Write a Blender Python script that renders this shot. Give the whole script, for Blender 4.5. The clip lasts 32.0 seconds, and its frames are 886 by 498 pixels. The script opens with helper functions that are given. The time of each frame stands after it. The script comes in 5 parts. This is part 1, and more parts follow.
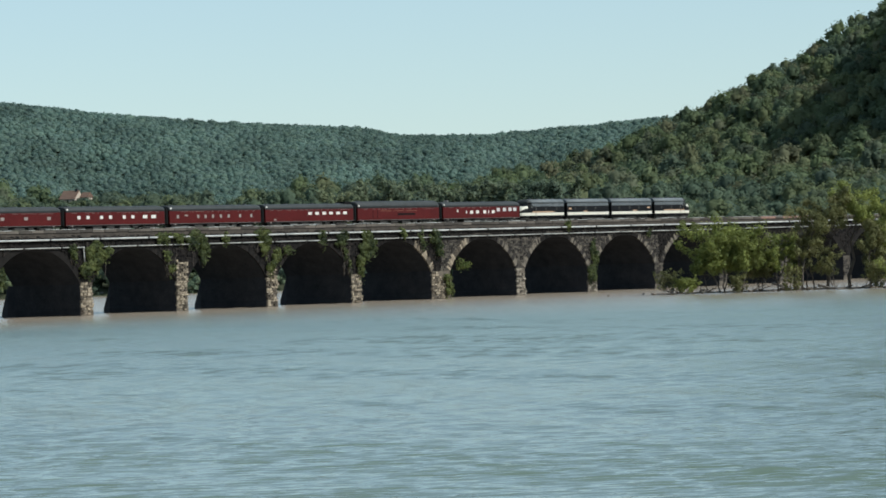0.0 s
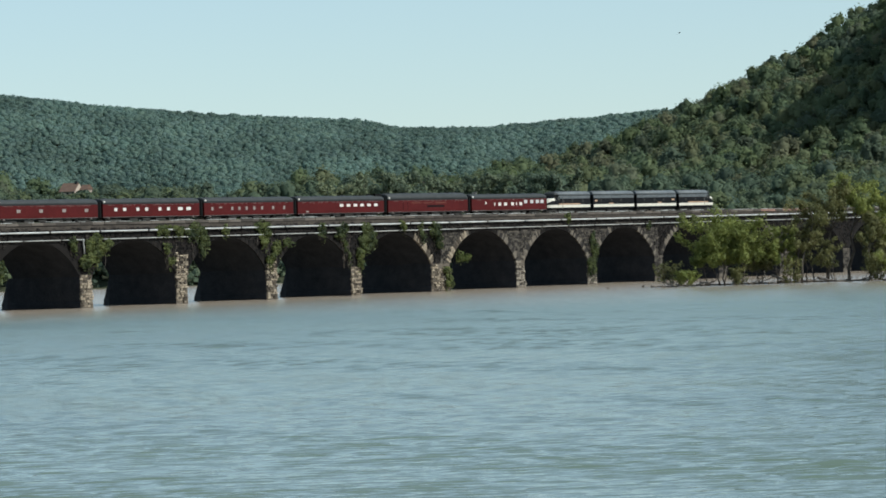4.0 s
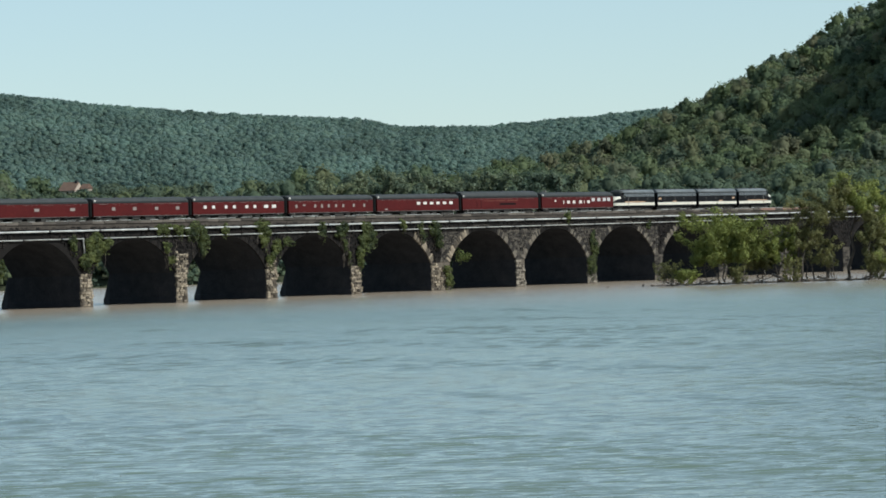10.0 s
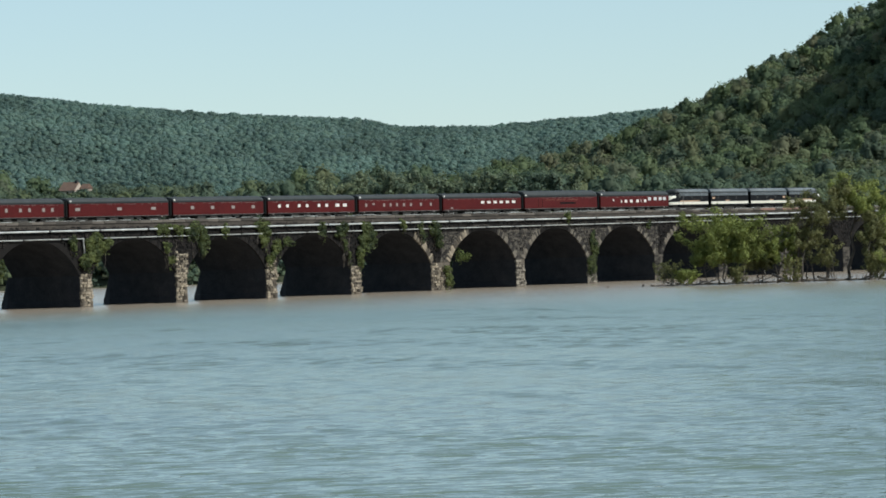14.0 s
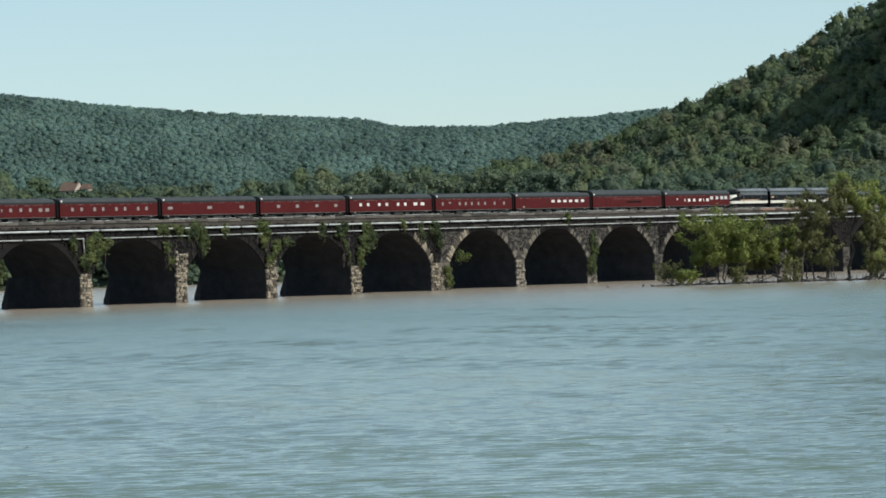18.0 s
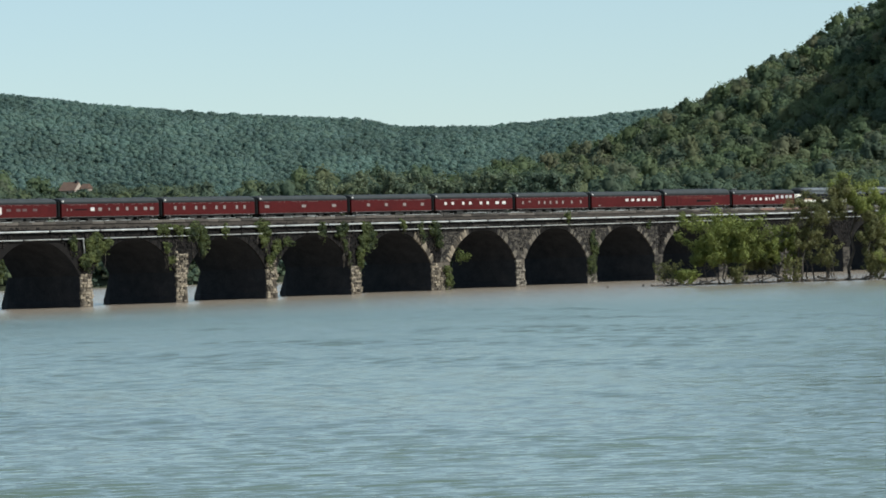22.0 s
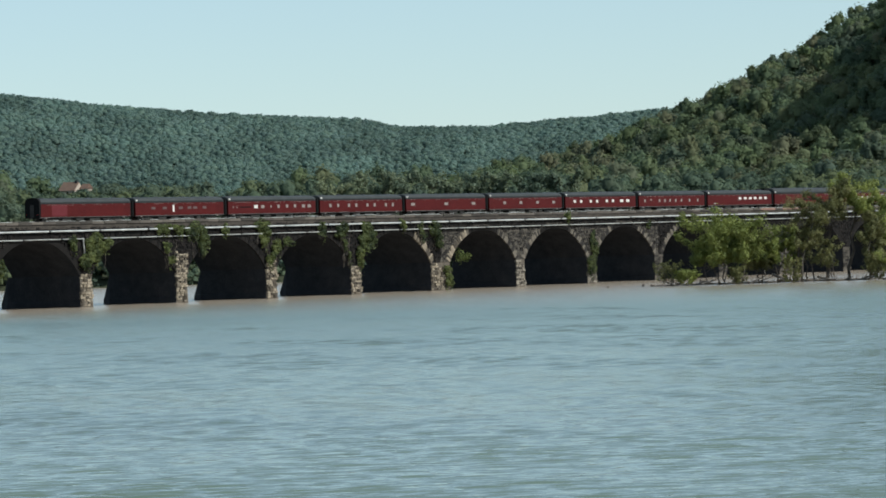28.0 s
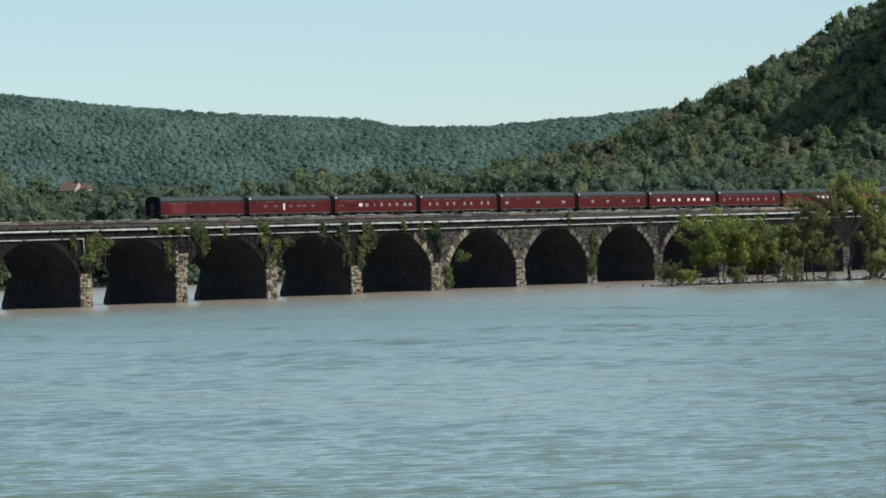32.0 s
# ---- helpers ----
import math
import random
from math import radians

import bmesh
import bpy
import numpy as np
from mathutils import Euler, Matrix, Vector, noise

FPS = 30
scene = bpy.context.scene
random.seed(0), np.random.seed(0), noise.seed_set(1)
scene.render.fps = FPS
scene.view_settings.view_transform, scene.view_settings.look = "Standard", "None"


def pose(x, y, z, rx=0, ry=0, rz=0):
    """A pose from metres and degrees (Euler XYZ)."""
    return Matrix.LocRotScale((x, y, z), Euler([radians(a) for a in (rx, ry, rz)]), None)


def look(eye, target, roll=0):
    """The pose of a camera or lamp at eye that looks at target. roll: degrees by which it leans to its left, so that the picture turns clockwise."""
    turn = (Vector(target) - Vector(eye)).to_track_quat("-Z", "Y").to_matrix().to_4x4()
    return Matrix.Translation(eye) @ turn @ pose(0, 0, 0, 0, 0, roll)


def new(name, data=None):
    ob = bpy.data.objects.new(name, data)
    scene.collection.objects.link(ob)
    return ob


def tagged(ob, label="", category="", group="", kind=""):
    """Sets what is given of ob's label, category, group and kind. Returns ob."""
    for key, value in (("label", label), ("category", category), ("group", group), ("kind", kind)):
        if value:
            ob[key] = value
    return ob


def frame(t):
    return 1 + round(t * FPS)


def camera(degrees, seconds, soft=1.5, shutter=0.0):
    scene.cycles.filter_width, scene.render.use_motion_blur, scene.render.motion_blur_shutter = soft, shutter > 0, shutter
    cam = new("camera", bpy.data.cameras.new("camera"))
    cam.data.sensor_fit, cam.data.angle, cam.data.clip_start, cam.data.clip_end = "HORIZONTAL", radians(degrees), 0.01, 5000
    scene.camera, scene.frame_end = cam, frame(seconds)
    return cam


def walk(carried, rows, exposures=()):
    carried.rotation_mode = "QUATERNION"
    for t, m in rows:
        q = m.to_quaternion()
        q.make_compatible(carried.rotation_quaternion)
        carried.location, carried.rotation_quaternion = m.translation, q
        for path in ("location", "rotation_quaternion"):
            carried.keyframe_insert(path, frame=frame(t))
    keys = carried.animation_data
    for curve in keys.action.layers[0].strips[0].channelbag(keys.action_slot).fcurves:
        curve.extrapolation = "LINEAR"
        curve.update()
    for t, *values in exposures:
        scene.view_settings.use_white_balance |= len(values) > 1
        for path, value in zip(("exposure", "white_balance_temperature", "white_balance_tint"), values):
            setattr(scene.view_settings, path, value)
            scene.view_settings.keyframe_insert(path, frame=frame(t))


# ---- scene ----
# One plan: the bridge's camera-side face is the plane y = 0 and x runs along it; z = 0 is the river.
# ---- camera ----
EYE = Vector((0.0, -408.894, 7.958))
YAW = 54.2833
AHEAD = Vector((math.sin(radians(YAW)), math.cos(radians(YAW)), 0.0))
ASIDE = Vector((AHEAD.y, -AHEAD.x, 0.0))
DURATION = 32.0
WAVE_SLOPE = 0.33
EXPOSURE = 0.42
cam = camera(13.2076, DURATION, soft=1.7)


def aim(lift):
    """The camera's pose, its pitch raised by lift degrees."""
    a = radians(-0.0331 + lift)
    return look(EYE, EYE + AHEAD * math.cos(a) + Vector((0, 0, math.sin(a))), -1.8)


walk(cam, [(0.0, aim(0.127)), (0.4, aim(0.122)), (1.0, aim(0.092)), (1.5, aim(0.066)), (2.0, aim(0.049)),
           (2.5, aim(0.035)), (3.0, aim(0.026)), (3.5, aim(0.021)), (4.5, aim(0.007)), (5.5, aim(0.0)),
           (6.0, aim(0.0)), (DURATION, aim(0.0))], exposures=[(0.0, EXPOSURE, 5850, 4), (DURATION, EXPOSURE, 5850, 4)])


def spot(u, v, z=0.0):
    """A place u metres to the right of the camera's line and v metres ahead of the eye."""
    p = EYE + AHEAD * v + ASIDE * u
    return Vector((p.x, p.y, z))


# ---- light ----
SUN_FROM = Vector((0.20, -0.98, 0.0)).normalized()
SUN_HEIGHT = radians(42)
world = bpy.data.worlds.new("sky")
scene.world = world
world.use_nodes = True
wn = world.node_tree.nodes
sky = wn.new("ShaderNodeTexSky")
sky.sky_type = "NISHITA"
sky.sun_disc = False
sky.sun_elevation = SUN_HEIGHT
sky.sun_rotation = math.atan2(SUN_FROM.x, SUN_FROM.y)
sky.air_density, sky.dust_density, sky.ozone_density = 0.9, 0.1, 2.4
wn["Background"].inputs["Strength"].default_value = 0.081
# thin summer haze: the whole sky a little paler
haze = wn.new("ShaderNodeMix")
haze.data_type = "RGBA"
haze.inputs[0].default_value = 0.40
haze.inputs[7].default_value = (5.75, 6.65, 6.35, 1.0)
world.node_tree.links.new(sky.outputs["Color"], haze.inputs[6])
world.node_tree.links.new(haze.outputs[2], wn["Background"].inputs["Color"])
sun_data = bpy.data.lights.new("sun", "SUN")
sun_data.energy, sun_data.angle, sun_data.color = 3.7, radians(0.6), (1.0, 0.93, 0.82)
sun = new("sun", sun_data)
sun_dir = SUN_FROM * math.cos(SUN_HEIGHT) + Vector((0, 0, math.sin(SUN_HEIGHT)))
sun.matrix_world = look(spot(100, 400, 300), spot(100, 400, 300) - sun_dir)


# ---- materials ----
def material(name, rough=0.8, metal=0.0, spec=0.3):
    m = bpy.data.materials.new(name)
    m.use_nodes = True
    bsdf = m.node_tree.nodes["Principled BSDF"]
    bsdf.inputs["Roughness"].default_value = rough
    bsdf.inputs["Metallic"].default_value = metal
    bsdf.inputs["Specular IOR Level"].default_value = spec
    return m, m.node_tree.nodes, m.node_tree.links, bsdf


def ramp(nodes, stops):
    r = nodes.new("ShaderNodeValToRGB")
    e = r.color_ramp.elements
    while len(e) < len(stops):
        e.new(0.5)
    for k, (pos, col) in enumerate(stops):
        e[k].position = pos
        e[k].color = (*col, 1.0)
    return r


def noise_node(nodes, links, vector, scale, detail=4.0, rough=0.6):
    n = nodes.new("ShaderNodeTexNoise")
    n.inputs["Scale"].default_value = scale
    n.inputs["Detail"].default_value = detail
    n.inputs["Roughness"].default_value = rough
    links.new(vector, n.inputs["Vector"])
    return n


def bump(nodes, links, height, bsdf, strength, distance):
    b = nodes.new("ShaderNodeBump")
    b.inputs["Strength"].default_value = strength
    b.inputs["Distance"].default_value = distance
    links.new(height, b.inputs["Height"])
    links.new(b.outputs["Normal"], bsdf.inputs["Normal"])


def coords(nodes, kind="Object"):
    return nodes.new("ShaderNodeTexCoord").outputs[kind]


def worn(name, dark, light, scale=0.8, fine=12.0, rough=0.8, metal=0.0, spec=0.3, relief=0.02, per_piece=0.0, island=False):
    """A mottled, slightly rough surface between two colours, at a coarse and a fine scale."""
    m, nodes, links, bsdf = material(name, rough, metal, spec)
    v = coords(nodes)
    big = noise_node(nodes, links, v, scale, 5.0)
    small = noise_node(nodes, links, v, fine, 3.0)
    add = nodes.new("ShaderNodeMath")
    add.operation = "MULTIPLY_ADD"
    links.new(small.outputs[0], add.inputs[0])
    add.inputs[1].default_value = 0.5
    half = nodes.new("ShaderNodeMath")
    half.operation = "MULTIPLY"
    half.inputs[1].default_value = 0.5
    links.new(big.outputs[0], half.inputs[0])
    links.new(half.outputs[0], add.inputs[2])
    fac = add.outputs[0]
    if per_piece or island:
        if island:
            rnd = nodes.new("ShaderNodeNewGeometry").outputs["Random Per Island"]
        else:
            rnd = nodes.new("ShaderNodeObjectInfo").outputs["Random"]
        shift = nodes.new("ShaderNodeMath")
        shift.operation = "MULTIPLY_ADD"
        links.new(rnd, shift.inputs[0])
        shift.inputs[1].default_value = per_piece
        less = nodes.new("ShaderNodeMath")
        less.operation = "SUBTRACT"
        links.new(fac, less.inputs[0])
        less.inputs[1].default_value = per_piece * 0.5
        links.new(less.outputs[0], shift.inputs[2])
        fac = shift.outputs[0]
    r = ramp(nodes, [(0.3, dark), (0.7, light)])
    links.new(fac, r.inputs[0])
    links.new(r.outputs[0], bsdf.inputs["Base Color"])
    bump(nodes, links, small.outputs[0], bsdf, 0.6, relief)
    return m


def foliage(name, dark, light, patch=0.07, dry=None, own=0.45, by_tree=0.0, tuft_size=0.0, depth=0.0):
    """Leaves: lit from the front and through from behind, each clump its own shade, each tree its own hue."""
    m, nodes, links, bsdf = material(name, 0.6, 0.0, 0.25)
    g = nodes.new("ShaderNodeNewGeometry")
    n = noise_node(nodes, links, g.outputs["Position"], patch, 2.0)
    mix = nodes.new("ShaderNodeMath")
    mix.operation = "MULTIPLY_ADD"
    links.new(g.outputs["Random Per Island"], mix.inputs[0])
    mix.inputs[1].default_value = own
    sub = nodes.new("ShaderNodeMath")
    sub.operation = "MULTIPLY_ADD"
    links.new(n.outputs[0], sub.inputs[0])
    sub.inputs[1].default_value = 2.1
    sub.inputs[2].default_value = -0.75
    links.new(sub.outputs[0], mix.inputs[2])
    value = mix.outputs[0]
    if by_tree:
        tree = nodes.new("ShaderNodeAttribute")
        tree.attribute_name = "tree"
        tint = nodes.new("ShaderNodeMath")
        tint.operation = "MULTIPLY_ADD"
        links.new(tree.outputs["Fac"], tint.inputs[0])
        tint.inputs[1].default_value = by_tree
        less = nodes.new("ShaderNodeMath")
        less.operation = "SUBTRACT"
        links.new(value, less.inputs[0])
        less.inputs[1].default_value = by_tree * 0.5
        links.new(less.outputs[0], tint.inputs[2])
        value = tint.outputs[0]
    stops = [(0.1, dark), (0.75, light)] + ([(1.0, dry)] if dry else [])
    r = ramp(nodes, stops)
    links.new(value, r.inputs[0])
    links.new(r.outputs[0], bsdf.inputs["Base Color"])
    thin = nodes.new("ShaderNodeBsdfTranslucent")
    links.new(r.outputs[0], thin.inputs["Color"])
    if tuft_size:
        tufts = noise_node(nodes, links, g.outputs["Position"], 1.0 / tuft_size, 3.0, 0.6)
        bump(nodes, links, tufts.outputs[0], bsdf, 1.0, depth)
    both = nodes.new("ShaderNodeMixShader")
    both.inputs[0].default_value = 0.45
    links.new(bsdf.outputs[0], both.inputs[1])
    links.new(thin.outputs[0], both.inputs[2])
    links.new(both.outputs[0], nodes["Material Output"].inputs["Surface"])
    return m


def canopy(name, hues, patch=0.03, own=0.3, tuft_size=1.5, depth=0.6, thinness=0.45, broadness=1.1):
    """Woods: every tree takes its own hue, clumps and patches vary its lightness."""
    m, nodes, links, bsdf = material(name, 0.7, 0.0, 0.15)
    g = nodes.new("ShaderNodeNewGeometry")
    tree = nodes.new("ShaderNodeAttribute")
    tree.attribute_name = "tree"
    hue = ramp(nodes, [(k / (len(hues) - 1), c) for k, c in enumerate(hues)])
    links.new(tree.outputs["Fac"], hue.inputs[0])
    n = noise_node(nodes, links, g.outputs["Position"], patch, 3.0)
    broad = nodes.new("ShaderNodeMath")
    broad.operation = "MULTIPLY_ADD"
    links.new(n.outputs[0], broad.inputs[0])
    broad.inputs[1].default_value = broadness
    broad.inputs[2].default_value = 1.0 - broadness * 0.5 - own * 0.5
    both_scales = nodes.new("ShaderNodeMath")
    both_scales.operation = "MULTIPLY_ADD"
    links.new(g.outputs["Random Per Island"], both_scales.inputs[0])
    both_scales.inputs[1].default_value = own
    links.new(broad.outputs[0], both_scales.inputs[2])
    tone = nodes.new("ShaderNodeVectorMath")
    tone.operation = "SCALE"
    links.new(hue.outputs[0], tone.inputs[0])
    links.new(both_scales.outputs[0], tone.inputs["Scale"])
    links.new(tone.outputs[0], bsdf.inputs["Base Color"])
    thin = nodes.new("ShaderNodeBsdfTranslucent")
    links.new(tone.outputs[0], thin.inputs["Color"])
    tufts = noise_node(nodes, links, g.outputs["Position"], 1.0 / tuft_size, 3.0, 0.6)
    bump(nodes, links, tufts.outputs[0], bsdf, 1.0, depth)
    both = nodes.new("ShaderNodeMixShader")
    both.inputs[0].default_value = thinness
    links.new(bsdf.outputs[0], both.inputs[1])
    links.new(thin.outputs[0], both.inputs[2])
    links.new(both.outputs[0], nodes["Material Output"].inputs["Surface"])
    return m


def plain(name, color, rough=0.5, metal=0.0, spec=0.4):
    m, nodes, links, bsdf = material(name, rough, metal, spec)
    n = noise_node(nodes, links, coords(nodes), 3.0, 4.0)
    r = ramp(nodes, [(0.3, tuple(c * 0.82 for c in color)), (0.7, tuple(min(1, c * 1.12) for c in color))])
    links.new(n.outputs[0], r.inputs[0])
    links.new(r.outputs[0], bsdf.inputs["Base Color"])
    return m


def water_material():
    """Silty water: blue-grey by its reflection, browner towards the bridge and far from the eye."""
    m, nodes, links, bsdf = material("river_water", 0.12, 0.0, 0.5)
    bsdf.inputs["IOR"].default_value = 1.33
    o = coords(nodes)
    place = nodes.new("ShaderNodeNewGeometry").outputs["Position"]
    silt = noise_node(nodes, links, o, 0.015, 4.0)
    r = ramp(nodes, [(0.35, (0.082, 0.115, 0.087)), (0.7, (0.106, 0.143, 0.105))])
    links.new(silt.outputs[0], r.inputs[0])
    split = nodes.new("ShaderNodeSeparateXYZ")
    links.new(place, split.inputs[0])
    wave = noise_node(nodes, links, place, 0.05, 3.0)
    edge = nodes.new("ShaderNodeMath")
    edge.operation = "MULTIPLY_ADD"
    links.new(wave.outputs[0], edge.inputs[0])
    edge.inputs[1].default_value = 26.0
    links.new(split.outputs["Y"], edge.inputs[2])
    near = nodes.new("ShaderNodeMapRange")
    links.new(edge.outputs[0], near.inputs["Value"])
    near.inputs["From Min"].default_value = -78.0
    near.inputs["From Max"].default_value = -2.0
    # mud colour also widens with distance from the eye, to pale the far water
    reach = nodes.new("ShaderNodeVectorMath")
    reach.operation = "DOT_PRODUCT"
    links.new(place, reach.inputs[0])
    reach.inputs[1].default_value = tuple(AHEAD)
    wander = nodes.new("ShaderNodeMath")
    wander.operation = "MULTIPLY_ADD"
    links.new(wave.outputs[0], wander.inputs[0])
    wander.inputs[1].default_value = 40.0
    links.new(reach.outputs["Value"], wander.inputs[2])
    beyond = nodes.new("ShaderNodeMapRange")
    links.new(wander.outputs[0], beyond.inputs["Value"])
    beyond.inputs["From Min"].default_value = EYE.dot(AHEAD) + 490
    beyond.inputs["From Max"].default_value = EYE.dot(AHEAD) + 690
    most = nodes.new("ShaderNodeMath")
    most.operation = "MAXIMUM"
    links.new(near.outputs[0], most.inputs[0])
    links.new(beyond.outputs[0], most.inputs[1])
    mud = nodes.new("ShaderNodeMix")
    mud.data_type = "RGBA"
    links.new(most.outputs[0], mud.inputs[0])
    links.new(r.outputs[0], mud.inputs[6])
    mud.inputs[7].default_value = (0.30, 0.245, 0.19, 1.0)
    links.new(mud.outputs[2], bsdf.inputs["Base Color"])
    # rougher with distance from the eye, where ripples are finer than the sheet's own
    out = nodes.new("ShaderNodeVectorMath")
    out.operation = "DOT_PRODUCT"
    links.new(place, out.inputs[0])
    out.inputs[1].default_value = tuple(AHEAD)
    far_rough = nodes.new("ShaderNodeMapRange")
    links.new(out.outputs["Value"], far_rough.inputs["Value"])
    far_rough.inputs["From Min"].default_value = EYE.dot(AHEAD) + 140
    far_rough.inputs["From Max"].default_value = EYE.dot(AHEAD) + 420
    far_rough.inputs["To Min"].default_value = 0.05
    far_rough.inputs["To Max"].default_value = 0.22
    links.new(far_rough.outputs[0], bsdf.inputs["Roughness"])
    # short crests laid across the camera's view, finer than the sheet
    across = nodes.new("ShaderNodeVectorMath")
    across.operation = "DOT_PRODUCT"
    links.new(o, across.inputs[0])
    across.inputs[1].default_value = tuple(ASIDE * 0.55)
    along = nodes.new("ShaderNodeVectorMath")
    along.operation = "DOT_PRODUCT"
    links.new(o, along.inputs[0])
    along.inputs[1].default_value = tuple(AHEAD * 1.3)
    lie = nodes.new("ShaderNodeCombineXYZ")
    links.new(across.outputs["Value"], lie.inputs[0])
    links.new(along.outputs["Value"], lie.inputs[1])
    ripple = noise_node(nodes, links, lie.outputs[0], 1.0, 3.0, 0.55)
    bump(nodes, links, ripple.outputs[0], bsdf, 1.0, 0.08)
    return m


STONE = worn("weathered_stone", (0.018, 0.015, 0.014), (0.09, 0.078, 0.064), 1.1, 7.0, 0.92, relief=0.08)
STONE_PALE = worn("pale_pier_stone", (0.056, 0.045, 0.034), (0.295, 0.242, 0.176), 1.6, 6.0, 0.9, relief=0.06, per_piece=0.6)
STONE_GREY = worn("grey_pier_stone", (0.045, 0.038, 0.032), (0.25, 0.215, 0.17), 1.6, 6.0, 0.9, relief=0.06, per_piece=0.6)
STONE_RUBBLE = worn("rubble_stone", (0.013, 0.011, 0.010), (0.090, 0.077, 0.062), 0.5, 6.0, 0.92, relief=0.05, per_piece=0.6, island=True)
STAINED = worn("soot_stained_stone", (0.008, 0.0075, 0.0075), (0.019, 0.0165, 0.0150), 0.8, 7.0, 0.95, spec=0.1, relief=0.08)
DARK_RUBBLE = worn("dark_rubble_stone", (0.008, 0.0075, 0.0075), (0.023, 0.0195, 0.0175), 0.9, 6.0, 0.95, spec=0.1, relief=0.05, per_piece=0.6, island=True)
DARK_RING = worn("dark_ring_stone", (0.008, 0.0075, 0.0075), (0.019, 0.0165, 0.015), 1.2, 7.0, 0.95, spec=0.1, relief=0.05, per_piece=0.5)
VOUSSOIR = worn("arch_ring_stone", (0.02, 0.017, 0.015), (0.140, 0.119, 0.094), 1.2, 7.0, 0.92, relief=0.05, per_piece=0.9)
# vault and inner pier shade is put into this near-black stone colour
DARK_STONE = worn("shade_dark_stone", (0.015, 0.0165, 0.020), (0.046, 0.046, 0.050), 0.5, 5.0, 0.95, spec=0.1, relief=0.05)
COPING = worn("grey_concrete_coping", (0.040, 0.034, 0.029), (0.118, 0.100, 0.084), 0.6, 6.0, 0.9, relief=0.03, per_piece=0.45)
LEDGE = worn("brown_string_course", (0.022, 0.018, 0.015), (0.085, 0.070, 0.058), 0.5, 5.0, 0.92, relief=0.04)
MORTAR = worn("washed_out_mortar", (0.05, 0.042, 0.034), (0.17, 0.14, 0.108), 1.5, 8.0, 0.95, relief=0.06)
COPING_RED = worn("red_stained_coping", (0.16, 0.09, 0.07), (0.30, 0.19, 0.15), 0.6, 6.0, 0.9, relief=0.02, per_piece=0.3)
TROUGH = worn("pale_concrete_trough", (0.022, 0.019, 0.017), (0.095, 0.083, 0.070), 1.4, 8.0, 0.9, per_piece=0.9)
PIPE = worn("white_pipe_paint", (0.20, 0.195, 0.185), (0.66, 0.66, 0.64), 0.6, 6.0, 0.5, relief=0.004)
PIPE_GREY = worn("chalky_pipe_paint", (0.16, 0.155, 0.145), (0.52, 0.52, 0.49), 0.6, 6.0, 0.6, relief=0.004)
IRON = worn("dark_iron", (0.015, 0.015, 0.016), (0.05, 0.045, 0.04), 1.0, 9.0, 0.7, metal=0.3)
BALLAST = worn("track_ballast", (0.06, 0.055, 0.05), (0.22, 0.20, 0.18), 2.0, 14.0, 0.95, relief=0.06)
SLEEPER = worn("tarred_timber", (0.03, 0.026, 0.022), (0.10, 0.085, 0.07), 1.5, 12.0, 0.9, per_piece=0.3)
STEEL = worn("worn_rail_steel", (0.14, 0.12, 0.10), (0.35, 0.32, 0.30), 1.0, 12.0, 0.4, metal=0.8)
RED = worn("oxide_red_paint", (0.046, 0.0056, 0.0055), (0.088, 0.0112, 0.0104), 0.35, 5.0, 0.5, spec=0.12, relief=0.002)
RED_FADED = worn("faded_red_paint", (0.085, 0.014, 0.017), (0.13, 0.026, 0.030), 0.35, 5.0, 0.6, spec=0.12, relief=0.002)
ROOF_GREY = worn("dusty_grey_roof", (0.019, 0.021, 0.021), (0.048, 0.050, 0.050), 0.5, 4.0, 0.6, relief=0.004)
ENGINE_ROOF = worn("grey_engine_roof", (0.085, 0.095, 0.10), (0.165, 0.178, 0.185), 0.5, 4.0, 0.55, relief=0.004)
BLACK = worn("black_engine_paint", (0.006, 0.006, 0.007), (0.014, 0.014, 0.015), 0.6, 5.0, 0.6, spec=0.08, relief=0.002)
CREAM = worn("cream_white_paint", (0.50, 0.46, 0.38), (0.68, 0.64, 0.55), 0.7, 6.0, 0.45, relief=0.002)
GOLD = plain("gold_leaf_paint", (0.42, 0.27, 0.17), 0.6, 0.0)
GOLD_DIM = plain("dull_gold_paint", (0.20, 0.085, 0.05), 0.6, 0.0)
UNDER = worn("grimy_underframe", (0.012, 0.011, 0.010), (0.05, 0.045, 0.04), 1.5, 10.0, 0.8)
DIAPHRAGM = plain("black_rubber", (0.008, 0.008, 0.008), 0.9, 0.0, 0.1)
# window panes are opaque tones with the sky's reflection in their colour
PANE_WHITE = plain("white_pane_trim", (0.64, 0.60, 0.55), 0.6)
PANE_PALE = plain("pale_pane_tone", (0.46, 0.45, 0.44), 0.6)
PANE_GREY = plain("grey_pane_trim", (0.24, 0.20, 0.18), 0.6)
PANE_BROWN = plain("brown_pane_tone", (0.10, 0.065, 0.06), 0.6)
GLASS_DARK = plain("dark_window_glass", (0.02, 0.02, 0.022), 0.08, 0.0, 0.5)
BARK = worn("grey_bark", (0.035, 0.028, 0.023), (0.14, 0.12, 0.10), 1.2, 9.0, 0.95, relief=0.05)
DRIFT = worn("bleached_driftwood", (0.06, 0.05, 0.042), (0.24, 0.21, 0.18), 1.0, 8.0, 0.95, relief=0.04)
MUD = worn("river_mud", (0.07, 0.055, 0.04), (0.17, 0.135, 0.10), 0.3, 5.0, 0.85, relief=0.05)
GROUND = worn("wooded_ground", (0.026, 0.031, 0.018), (0.060, 0.064, 0.038), 0.03, 0.7, 0.95, spec=0.1, relief=0.3)
